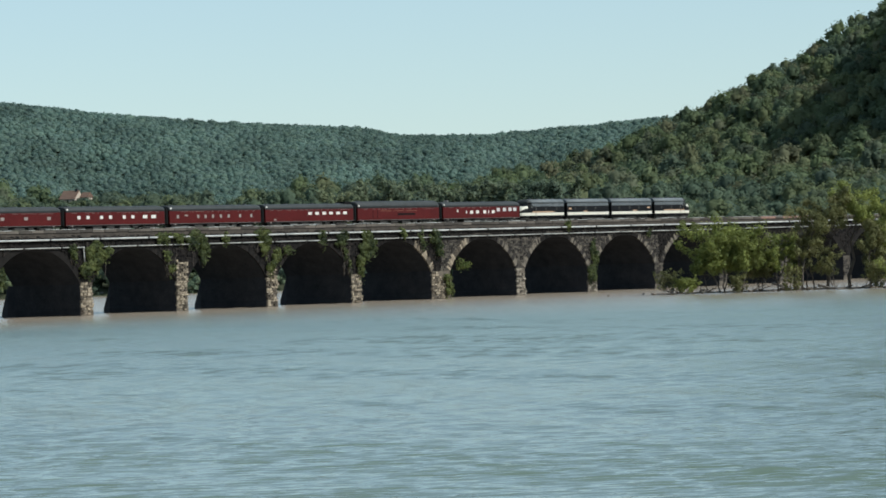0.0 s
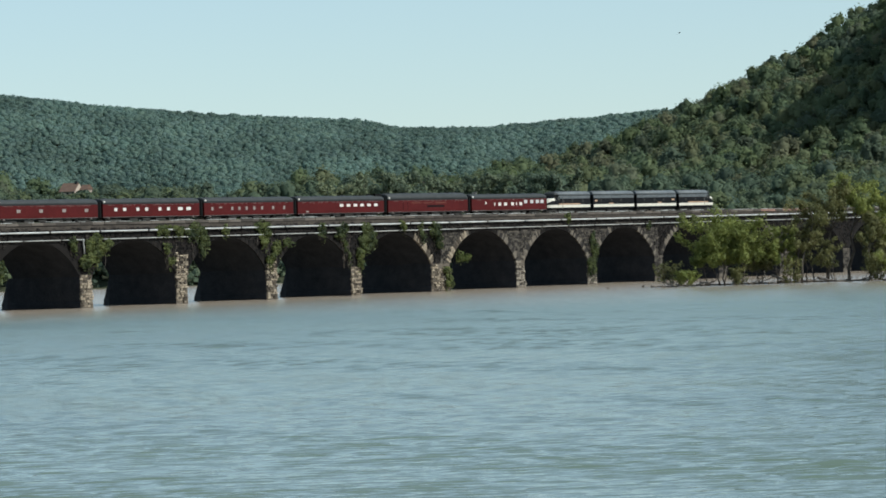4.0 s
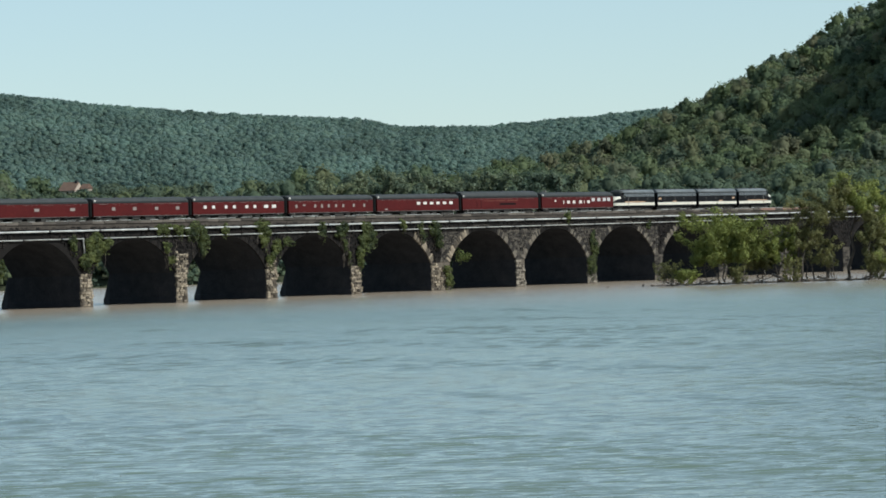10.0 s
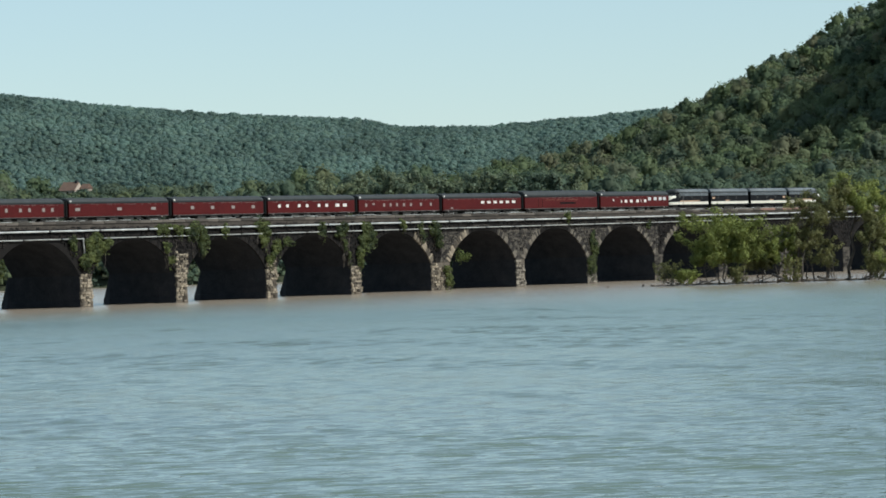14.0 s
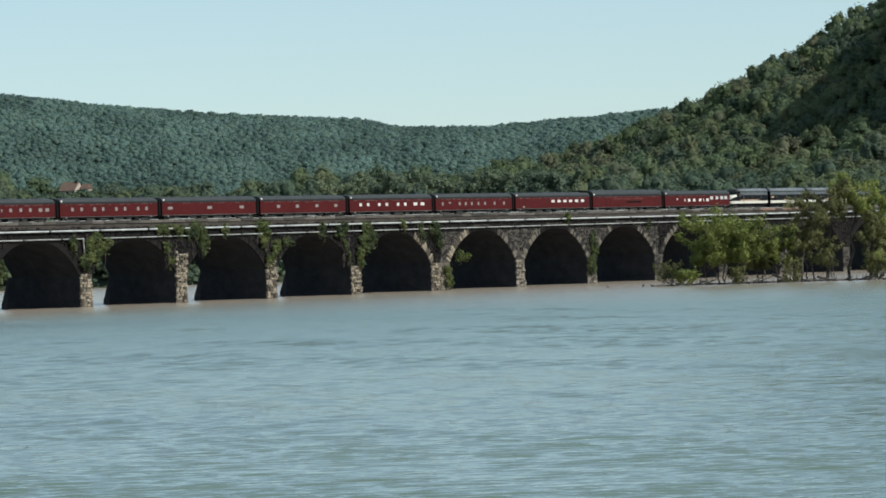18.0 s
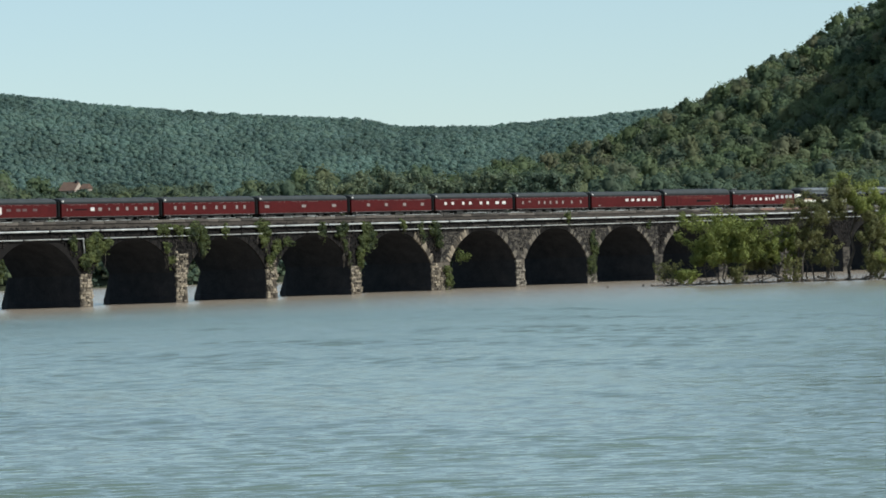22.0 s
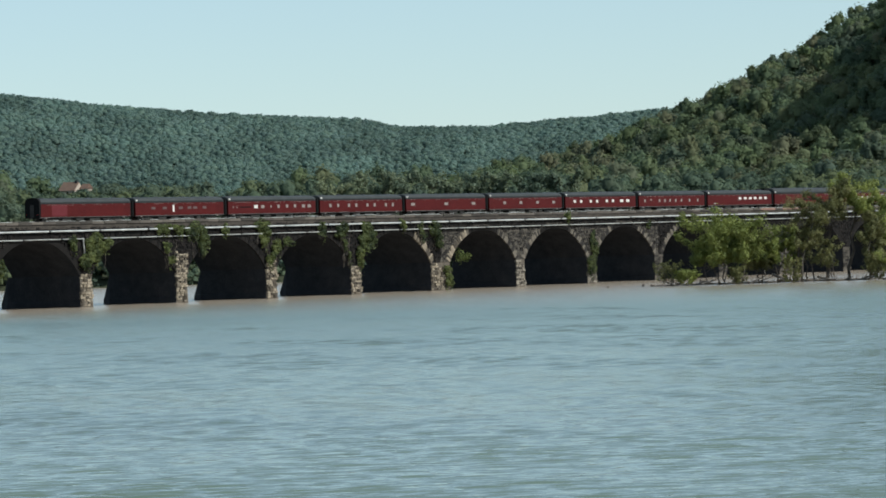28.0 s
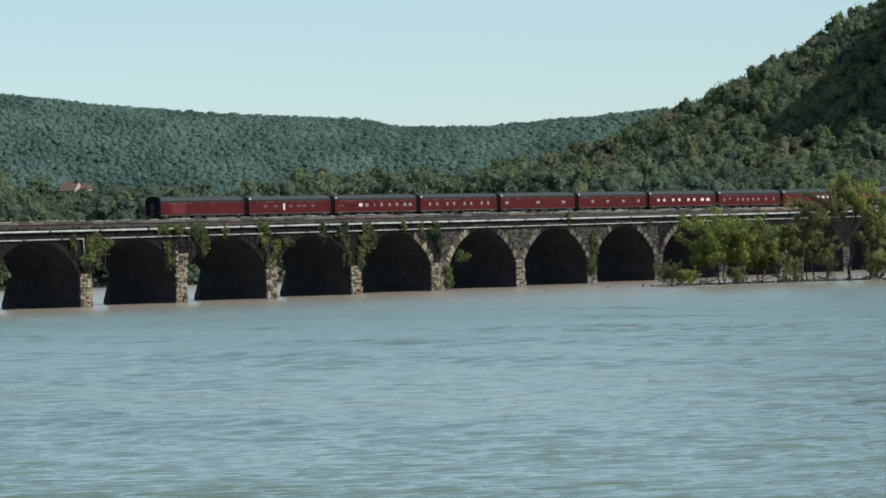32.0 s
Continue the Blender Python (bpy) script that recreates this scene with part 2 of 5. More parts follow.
ROCK = worn("tan_rock_face", (0.12, 0.085, 0.065), (0.36, 0.27, 0.22), 0.12, 0.9, 0.95, relief=0.4)
TILE_BROWN = worn("brown_roof_shingle", (0.085, 0.050, 0.036), (0.155, 0.10, 0.074), 0.6, 5.0, 0.9, per_piece=0.3)
STUCCO = worn("cream_house_wall", (0.34, 0.27, 0.215), (0.50, 0.42, 0.345), 0.5, 4.0, 0.85)
# distance haze is put into these pale blue-green leaf colours
HAZED_LEAF = canopy("hazed_ridge_foliage", [(0.126, 0.190, 0.166), (0.136, 0.202, 0.168), (0.150, 0.212, 0.168), (0.134, 0.194, 0.174), (0.156, 0.216, 0.174)], 0.011, 0.10, 3.0, 0.2, 0.5, 1.5)
# hill and bank leaf colours are lifted and greyed for some distance haze
HILL_LEAF = canopy("hillside_foliage", [(0.066, 0.094, 0.066), (0.100, 0.134, 0.070), (0.146, 0.162, 0.084), (0.114, 0.150, 0.070), (0.152, 0.154, 0.090), (0.090, 0.124, 0.086), (0.138, 0.172, 0.074)], 0.02, 0.3, 1.5, 0.6)
SHORE_LEAF = canopy("riverbank_foliage", [(0.072, 0.104, 0.078), (0.098, 0.132, 0.084), (0.122, 0.146, 0.086), (0.090, 0.126, 0.086), (0.140, 0.164, 0.080), (0.084, 0.116, 0.090)], 0.03, 0.3, 1.3, 0.5)
BANK_LEAF = foliage("tall_bank_foliage", (0.100, 0.134, 0.092), (0.215, 0.240, 0.132), 0.05, (0.24, 0.235, 0.14), 0.2)
ISLAND_LEAF = foliage("willow_foliage", (0.118, 0.142, 0.038), (0.305, 0.335, 0.090), 0.30, (0.38, 0.37, 0.13), 0.25)
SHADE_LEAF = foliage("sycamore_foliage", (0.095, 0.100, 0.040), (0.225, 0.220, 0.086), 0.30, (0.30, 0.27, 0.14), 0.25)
VINE_LEAF = foliage("creeper_foliage", (0.034, 0.048, 0.016), (0.152, 0.172, 0.056), 0.6, None, 0.3)
VINE_DARK = foliage("dark_creeper_foliage", (0.026, 0.039, 0.016), (0.108, 0.128, 0.044), 0.6, None, 0.3)
VINE_PALE = foliage("sunlit_shrub_foliage", (0.06, 0.085, 0.022), (0.18, 0.205, 0.06), 0.6, None, 0.3)
FEATHER = plain("dark_feathers", (0.03, 0.032, 0.04), 0.7)
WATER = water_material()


# ---- mesh helpers ----
def part(name, bm, mat, parent=None, label=""):
    """Links a bmesh as one mesh object, under a thing or a part when given."""
    me = bpy.data.meshes.new(name)
    bm.normal_update()
    bm.to_mesh(me)
    bm.free()
    me.materials.append(mat)
    ob = new(name, me)
    if parent is not None:
        ob.parent = parent
    if label:
        tagged(ob, label)
    return ob


def piece(name, mesh, parent, m):
    """Another object on a shared mesh, as a part of parent."""
    ob = new(name, mesh)
    ob.parent = parent
    ob.matrix_basis = m
    return ob


def box(bm, x0, x1, y0, y1, z0, z1, bevel=0.0):
    vs = [bm.verts.new((x, y, z)) for x in (x0, x1) for y in (y0, y1) for z in (z0, z1)]
    fs = [bm.faces.new([vs[k] for k in q]) for q in
          ((0, 1, 3, 2), (4, 6, 7, 5), (0, 4, 5, 1), (2, 3, 7, 6), (0, 2, 6, 4), (1, 5, 7, 3))]
    if bevel:
        edges = {e for f in fs for e in f.edges}
        bmesh.ops.bevel(bm, geom=list(edges), offset=bevel, segments=1, affect="EDGES")
    return vs


def tube(bm, a, b, ra, rb, sides=8, caps=True):
    a, b = Vector(a), Vector(b)
    q = (b - a).to_track_quat("Z", "Y")
    rings = []
    for c, r in ((a, ra), (b, rb)):
        rings.append([bm.verts.new(c + q @ Vector((r * math.cos(2 * math.pi * k / sides), r * math.sin(2 * math.pi * k / sides), 0)))
                      for k in range(sides)])
    for k in range(sides):
        f = bm.faces.new((rings[0][k], rings[0][(k + 1) % sides], rings[1][(k + 1) % sides], rings[1][k]))
        f.smooth = True
    if caps:
        bm.faces.new(rings[0][::-1])
        bm.faces.new(rings[1])


def cane(bm, points, radii, sides=6):
    """One closed tapering stem through a row of points."""
    sections = []
    for k, p in enumerate(points):
        way = (points[min(k + 1, len(points) - 1)] - points[max(k - 1, 0)]).to_track_quat("Z", "Y")
        sections.append([p + way @ Vector((radii[k] * math.cos(2 * math.pi * j / sides), radii[k] * math.sin(2 * math.pi * j / sides), 0)) for j in range(sides)])
    loft(bm, sections, smooth=True)


def loft(bm, sections, close=True, smooth=False):
    """Skins a row of rings of equal count; closes the two ends."""
    rings = [[bm.verts.new(p) for p in s] for s in sections]
    n = len(rings[0])
    for r0, r1 in zip(rings, rings[1:]):
        for k in range(n if close else n - 1):
            f = bm.faces.new((r0[k], r0[(k + 1) % n], r1[(k + 1) % n], r1[k]))
            f.smooth = smooth
    if close:
        bm.faces.new(rings[0][::-1])
        bm.faces.new(rings[-1])
    return rings


def mesh_of(name, verts, faces, mat, smooth=False):
    me = bpy.data.meshes.new(name)
    verts = np.asarray(verts, dtype=np.float32)
    faces = np.asarray(faces, dtype=np.int32)
    nf, k = faces.shape
    me.vertices.add(len(verts))
    me.vertices.foreach_set("co", verts.ravel())
    me.loops.add(nf * k)
    me.loops.foreach_set("vertex_index", faces.ravel())
    me.polygons.add(nf)
    me.polygons.foreach_set("loop_start", np.arange(0, nf * k, k, dtype=np.int32))
    if smooth:
        me.polygons.foreach_set("use_smooth", np.ones(nf, dtype=bool))
    me.update(calc_edges=True)
    me.materials.append(mat)
    return me


def clump_mesh(name, centres, normals, sizes, mat, rng, long=1.0, bend=0.35):
    """Many small bent leaf clumps, each an island of two faces that share a crease."""
    n = len(centres)
    normals = normals / np.maximum(np.linalg.norm(normals, axis=1, keepdims=True), 1e-6)
    ref = rng.normal(size=(n, 3))
    a = np.cross(normals, ref)
    a /= np.maximum(np.linalg.norm(a, axis=1, keepdims=True), 1e-6)
    b = np.cross(normals, a)
    s = sizes[:, None] * 0.5
    la = s * (0.7 + 0.6 * rng.random((n, 1))) * long
    lb = s * (0.6 + 0.5 * rng.random((n, 1)))
    lift = normals * s * bend
    corner = np.stack([centres - a * la - lift * 0.6, centres - b * lb * (0.6 + 0.6 * rng.random((n, 1))) + lift * 0.5,
                       centres + a * la - lift * 0.6, centres + b * lb * (0.6 + 0.6 * rng.random((n, 1))) + lift * 0.5], axis=1)
    verts = corner.reshape(-1, 3)
    base = np.arange(n, dtype=np.int32)[:, None] * 4
    return mesh_of(name, verts, np.concatenate([base + [0, 1, 3], base + [1, 2, 3]], axis=0), mat)


def crowns(rng, bases, heights, radii, clumps, size, trunk=0.25, lobes=7, core=0.9, loose=0.35, shell=(0.76, 0.78, 0.28), up=0.4):
    """Leaf clumps of many trees: lobes round each crown's middle, clumps on the lobes' outer sides."""
    n = len(bases)
    mid = bases + np.stack([np.zeros(n), np.zeros(n), heights * (0.5 + trunk * 0.5)], axis=1)
    span = np.stack([radii, radii, heights * (1 - trunk) * 0.5], axis=1)
    d = rng.normal(size=(n, lobes, 3))
    d /= np.linalg.norm(d, axis=2, keepdims=True)
    d[:, :, 2] = d[:, :, 2] * 0.75 + 0.25
    d[:, 0] = (0, 0, 0.75 if lobes > 1 else 0.0)
    lobe = mid[:, None] + d * span[:, None] * (0.45 + 0.25 * rng.random((n, lobes, 1)))
    rad = span[:, None] * ((0.36 + 0.20 * rng.random((n, lobes, 1))) if lobes > 1 else 1.0)
    pick = rng.integers(0, lobes, size=(n, clumps))
    idx = np.arange(n)[:, None]
    e = rng.normal(size=(n, clumps, 3))
    e /= np.linalg.norm(e, axis=2, keepdims=True)
    e[:, :, 2] = np.where(e[:, :, 2] < -0.3, -e[:, :, 2], e[:, :, 2])
    pos = lobe[idx, pick] + e * rad[idx, pick] * core * (shell[1] + shell[2] * rng.random((n, clumps, 1)))
    nor = e * (1 - loose) + loose * rng.normal(size=e.shape) + np.array([0, 0, up])
    sizes = (size * (0.6 + 0.8 * rng.random((n, clumps)))) * (radii / radii.mean())[:, None] ** 0.5
    return pos.reshape(-1, 3), nor.reshape(-1, 3), sizes.reshape(-1), lobe.reshape(-1, 3), rad.reshape(-1, 3) * core * shell[0]


# ---- the land ----
def smooth(a, b, x):
    t = np.clip((x - a) / (b - a), 0, 1)
    return t * t * (3 - 2 * t)


def far_ridge(u):
    """Crest of the far wooded ridge, by metres to the side."""
    return np.interp(u, [-1600, -700, -520, -390, -190, -95, -45, 50, 180, 240, 600, 1600], [330, 240, 195, 176, 158, 151, 140, 139, 146, 150, 172, 232])


def near_hill(u):
    """Crest of the steep wooded hill that comes down to the river."""
    # beyond u 232, out of view, the crest is raised to cast shade
    return np.interp(u, [-260, -120, -10, 60, 93, 117, 133, 152, 182, 211, 232, 300, 420, 600, 900], [6, 12, 25, 36, 48, 55, 65.5, 74, 88, 105.5, 122.5, 202, 262, 275, 280])


def bumps(u, v, s, k):
    return (np.sin(u / s + 1.3 * k) * np.cos(v / s * 0.83 + 0.7 * k) + 0.5 * np.sin(u / s * 2.3 + v / s * 1.7 + k)) / 1.5


def shore(u):
    return 1006 + 9 * np.sin(u / 37.0) + 5 * np.sin(u / 13.0 + 1)


def land_height(u, v):
    u, v = np.asarray(u, float), np.asarray(v, float)
    x = EYE.x + AHEAD.x * v + ASIDE.x * u
    y = EYE.y + AHEAD.y * v + ASIDE.y * u
    # this side: the bank on which the camera stands and where the bridge begins
    bank = (x - 300 - (y * 0.66)) * 0.835
    near = -3.0 + 9.3 * smooth(-3, -23, bank) + 3.0 * smooth(-120, -500, bank)
    # the far side
    inland = v - shore(u)
    far = -3.0 + 5.2 * smooth(-6, 14, inland) + 14.0 * smooth(8, 170, inland) + 4 * smooth(120, 330, inland) * smooth(40, -120, u) + 7 * np.exp(-(((u + 124) / 34) ** 2)) * smooth(150, 275, inland) + 14 * smooth(500, 2000, inland)
    far = far + bumps(u, v, 60, 1) * 2.0 * smooth(20, 200, inland)
    hill = (near_hill(u) + bumps(u, v, 45, 2) * 4) * smooth(1035, 1880, v) * (1 - 0.55 * smooth(2000, 2900, v))
    # unseen spur added beside the view, shaped to shade the steep flank
    spur = (152 + 0.095 * (v - 1481)) * smooth(0.1195, 0.158, u / np.maximum(v, 1)) * smooth(1370, 1435, v) * smooth(2200, 1950, v)
    hill = np.maximum(hill, spur)
    gully = 9 * np.abs(np.sin(u / 74 + 0.5 * np.sin(v / 130) + 0.6 * np.sin(u / 190))) + 4 * np.sin(u / 27 + v / 90)
    climb = np.clip((v - 4000) / 450, 0, 1)
    rise = climb * (1 - 0.1 * climb ** 6) / 0.9
    ridge = (far_ridge(u) + 1.6 + bumps(u, v, 120, 3) * 2) * rise - gully * 4 * rise * (1 - rise)
    far = np.maximum(far, np.where(inland > 5, hill, -3))
    far = np.maximum(far, np.where(v > 4000, ridge, -3))
    return np.maximum(near, far)


us = np.linspace(-1, 1, 150)
vs = np.concatenate([np.linspace(-420, 980, 70), np.linspace(988, 1090, 35), np.linspace(1105, 2100, 80), np.linspace(2150, 3950, 20), np.linspace(4000, 4560, 40), np.linspace(4600, 4880, 6)])
uu, vv = np.meshgrid(us, vs)
uu = uu * (420 + 0.26 * np.abs(vv)) * (0.35 + 0.65 * np.abs(uu))
hh = land_height(uu, vv)
gx = EYE.x + AHEAD.x * vv + ASIDE.x * uu
gy = EYE.y + AHEAD.y * vv + ASIDE.y * uu
gv = np.stack([gx, gy, hh], axis=2).reshape(-1, 3)
cols = len(us)
quads = np.array([[r * cols + c, r * cols + c + 1, (r + 1) * cols + c + 1, (r + 1) * cols + c] for r in range(len(vs) - 1) for c in range(cols - 1)])
ground = new("ground", mesh_of("ground", gv, quads, GROUND, True))
tagged(ground, "wooded ground under the hills and river banks", "ground", kind="structure")

# the river: ripples modelled for the camera's view, flatter and coarser towards its edges
wc = spot(0, 560)
wrng = np.random.default_rng(11)
wv = [96.0]
while wv[-1] < 720:
    wv.append(wv[-1] + 0.13 * (wv[-1] / 110) ** 1.5)
wv = np.concatenate([[-420, -150, 20, 70], wv, np.linspace(740, 1060, 30)])
wu = np.concatenate([[-1.0, -0.5], np.linspace(-0.25, 0.25, 226), [0.5, 1.0]])
wU, wV = np.meshgrid(wu, wv)
half_wide = 0.124 * np.abs(wV) + 26
wU = np.where(np.abs(wU) <= 0.25, wU * 4 * half_wide, np.sign(wU) * (half_wide + (np.abs(wU) - 0.25) * 1300))
row_step = np.gradient(wv)[:, None]
wz = np.zeros_like(wU)
gust = 0.72 + 0.3 * np.sin(wU / 17 + 1.7 * np.sin(wV / 43)) * np.cos(wV / 29 + 0.8 * np.sin(wU / 11)) + 0.25 * np.sin(wU / 6.1 + wV / 8.3 + 2)
gust = np.maximum(gust, 0.42)
flurry = np.sin(wU / 4.3 + 1.9 * np.sin(wV / 13)) * np.cos(wV / 7.9 + 1.6 * np.sin(wU / 9)) * np.sin(wU / 13 + wV / 19 + 1)
gust = gust * (0.92 + 0.75 * np.maximum(flurry, 0) ** 1.3)
for k in range(150):
    length = 0.45 * (1.9 / 0.45) ** wrng.random()
    a = wrng.normal() * 0.27
    ph = wrng.random() * 2 * math.pi
    amp = WAVE_SLOPE * min(1.5, (1.3 / length) ** 0.55) * length / (2 * math.pi) * math.sqrt(2.0 / 150)
    fade = smooth(2.5, 6.0, length / (row_step * (abs(math.cos(a)) + 0.15)))
    warp = 4 + 5 * wrng.random()
    bend = 1.5 * np.sin(wU / (length * warp) + k + 1.3 * np.sin(wV / (length * 7))) + 1.8 * np.cos(wV / (length * warp * 1.3) + 2 * k + 1.1 * np.sin(wU / (length * 6)))
    phase = (wU * math.sin(a) + wV * math.cos(a)) * 2 * math.pi / length + ph + bend
    wz += amp * fade * np.sin(phase + 0.65 * np.sin(phase))
for k in range(70):
    # longer swell, brought in by distance from the eye
    length = 1.8 * (5.2 / 1.8) ** wrng.random()
    a = wrng.normal() * 0.5
    ph = wrng.random() * 2 * math.pi
    amp = 0.105 * length / (2 * math.pi) * math.sqrt(2.0 / 70)
    fade = smooth(1.8, 3.6, length / (row_step * (abs(math.cos(a)) + 0.15))) * smooth(150, 330, wV)
    warp = 3 + 5 * wrng.random()
    bend = 2.4 * np.sin(wU / (length * warp) + k + 1.3 * np.sin(wV / (length * 7))) + 2.4 * np.cos(wV / (length * warp * 1.3) + 2 * k + 1.1 * np.sin(wU / (length * 6)))
    phase = (wU * math.sin(a) + wV * math.cos(a)) * 2 * math.pi / length + ph + bend
    wz += amp * fade * np.sin(phase + 0.65 * np.sin(phase))
wz = wz * gust * (0.72 + 0.4 * smooth(105, 230, wV)) * smooth(60, 96, wV) * smooth(1060, 720, wV) * (np.abs(wU) <= half_wide * 1.001)
wp = np.stack([EYE.x + AHEAD.x * wV + ASIDE.x * wU - wc.x, EYE.y + AHEAD.y * wV + ASIDE.y * wU - wc.y, wz], axis=2).reshape(-1, 3)
nc = len(wu)
cell = (np.arange(len(wv) - 1)[:, None] * nc + np.arange(nc - 1)[None, :]).reshape(-1, 1)
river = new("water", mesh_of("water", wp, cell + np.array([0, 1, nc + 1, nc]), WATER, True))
river.location = (wc.x, wc.y, 0.0)
tagged(river, "rippled grey-blue river with muddy water", "river", kind="structure")

# ---- woods ----
rng = np.random.default_rng(7)


def scatter(u_range, v_range, step, widen=0.0):
    """Jittered places for trees in a fan of land ahead of the camera."""
    out = []
    v = v_range[0]
    while v < v_range[1]:
        lo, hi = u_range[0] - widen * v, u_range[1] + widen * v
        k = max(1, int((hi - lo) / step))
        u = lo + (np.arange(k) + rng.random(k)) * (hi - lo) / k
        out.append(np.stack([u, v + step * (rng.random(k) - 0.5)], axis=1))
        v += step
    return np.concatenate(out)


def grounded(uv, sink=0.3):
    h = land_height(uv[:, 0], uv[:, 1])
    x = EYE.x + AHEAD.x * uv[:, 1] + ASIDE.x * uv[:, 0]
    y = EYE.y + AHEAD.y * uv[:, 1] + ASIDE.y * uv[:, 0]
    return np.stack([x, y, h - sink], axis=1)


def dome_form(level):
    """Points and faces of a ball without its underside, of unit radius."""
    b = bmesh.new()
    bmesh.ops.create_icosphere(b, subdivisions=level, radius=1.0)
    bmesh.ops.delete(b, geom=[q for q in b.verts if q.co.z < -0.6], context="VERTS")
    b.verts.index_update()
    got = np.array([tuple(q.co) for q in b.verts]), np.array([[q.index for q in f.verts] for f in b.faces])
    b.free()
    return got


def woods(name, uv, tall, wide, clumps, size, mat, label, lobes=7, core=0.9, vary=0.28, sink=0.3, loose=0.35, shell=(0.76, 0.78, 0.28), up=0.4):
    """A wood: each tree a crown of lumpy lobes, with leaf clumps all over them."""
    base = grounded(uv, sink)
    keep = base[:, 2] > 0.3 - sink
    base = base[keep]
    n = len(base)
    big = 1 - vary + 2 * vary * rng.random(n)
    heights, radii = tall * big * (0.85 + 0.3 * rng.random(n)), wide * big
    c, nrm, s, mid, half = crowns(rng, base, heights, radii, clumps, size, 0.0, lobes, core, loose, shell, up)
    leaf = clump_mesh(name, c, nrm, s, mat, rng, 1.0, 0.14)
    dv, df = dome_form(1)
    m = len(mid)
    ph = rng.random((m, 3)) * 6.28
    lump = 1 + 0.14 * np.sin(dv[None, :, 0] * 3.1 + ph[:, :1]) * np.cos(dv[None, :, 1] * 2.7 + ph[:, 1:2]) + 0.10 * np.sin(dv[None, :, 2] * 4.3 + dv[None, :, 0] * 3.7 + ph[:, 2:])
    lump = lump + 0.07 * rng.normal(size=lump.shape)
    verts = (mid[:, None] + dv[None] * lump[:, :, None] * half[:, None]).reshape(-1, 3)
    faces = (df[None] + (np.arange(m) * len(dv))[:, None, None]).reshape(-1, 3)
    lv = np.empty(len(leaf.vertices) * 3, dtype=np.float32)
    leaf.vertices.foreach_get("co", lv)
    lf = np.empty(len(leaf.polygons) * 3, dtype=np.int32)
    leaf.polygons.foreach_get("vertices", lf)
    all_v = np.concatenate([lv.reshape(-1, 3), verts])
    all_f = np.concatenate([lf.reshape(-1, 3), faces + len(leaf.vertices)])
    me = mesh_of(name, all_v, all_f, mat, True)
    tone = rng.random(n).astype(np.float32)
    attr = me.attributes.new("tree", "FLOAT", "POINT")
    attr.data.foreach_set("value", np.concatenate([np.repeat(tone, clumps * 4), np.repeat(tone, lobes * len(dv))]))
    ob = new(name, me)
    bpy.data.meshes.remove(leaf)
    return tagged(ob, label, "woods", kind="stuff")


def sight_gap(uv):
    """Drops trees by bearing from the eye, to bare the house, lower the treeline."""
    b = uv[:, 0] / uv[:, 1]
    uv = uv[~((b > -0.1045) & (b < -0.0890) & (uv[:, 1] > 1075) & (uv[:, 1] < 1300))]
    return uv[~((uv[:, 0] / uv[:, 1] < -0.04) & (uv[:, 0] / uv[:, 1] > -0.1055) & (uv[:, 1] > 1212))]


def on_hill(uv):
    """Keeps the trees of the hill and of the strip behind the far bank."""
    return uv[(uv[:, 0] > -55 + (uv[:, 1] - 1240) * 0.02) | (uv[:, 1] < 1262)]


def beside_house(uv):
    """Keeps the trees of the low rise round the far house."""
    b = uv[:, 0] / uv[:, 1]
    return uv[(b < -0.045) & ~((b > -0.1075) & (b < -0.087) & (uv[:, 1] > 1262) & (uv[:, 1] < 1310))]


def before_house(uv):
    b = uv[:, 0] / uv[:, 1]
    return uv[(b > -0.106) & (b < -0.086)]


rng = np.random.default_rng(71)
woods("ridge_woods", scatter((0, 0), (4160, 4495), 4.7, 0.122), 6.4, 4.6, 17, 1.9, HAZED_LEAF, "dense woods on the far ridge with haze in their blue-green colour", 1, 0.97, 0.38, 0.3, 0.85, (0.86, 0.86, 0.14), 0.35)
rng = np.random.default_rng(72)
woods("hillside_woods", on_hill(sight_gap(scatter((-40, 0), (1240, 1900), 9.9, 0.125))), 13.0, 5.6, 230, 1.15, HILL_LEAF, "dense dark green woods on the steep hillside", 8, 0.97, 0.34)
rng = np.random.default_rng(73)
woods("riverbank_woods", sight_gap(scatter((0, 0), (1014, 1240), 9.2, 0.122)), 11, 5.0, 220, 0.95, SHORE_LEAF, "mixed green trees along the far river bank", 8, 0.97)
rng = np.random.default_rng(74)
woods("thicket", beside_house(scatter((0, 0), (1262, 1350), 8.0, 0.122)), 6.8, 4.3, 200, 0.8, SHORE_LEAF, "dull green thicket on the rise beyond the river", 7, 0.97)
rng = np.random.default_rng(75)
woods("hedge", before_house(scatter((0, 0), (1085, 1277), 4.6, 0.122)), 4.7, 3.1, 130, 0.6, SHORE_LEAF, "low green bushes below the far house", 7, 0.92)
rng = np.random.default_rng(76)
woods("bank_scrub", scatter((0, 0), (998, 1026), 3.8, 0.118), 5.6, 2.9, 50, 0.7, SHORE_LEAF, "low green scrub along the far waterline", 5, 0.92, 0.28, 1.6)

# ---- train and bridge numbers ----
TRACK_Y = 9.5
RAIL_Z = 13.74
SPAN = 21.34
DEPTH = 14.6
SPRING = 5.1
CROWN = 10.95
RISE = CROWN - SPRING
RADIUS = ((SPAN / 2) ** 2 + RISE ** 2) / (2 * RISE)
HALF = math.asin(SPAN / 2 / RADIUS)
PIER = 2.87
TOP = 13.1


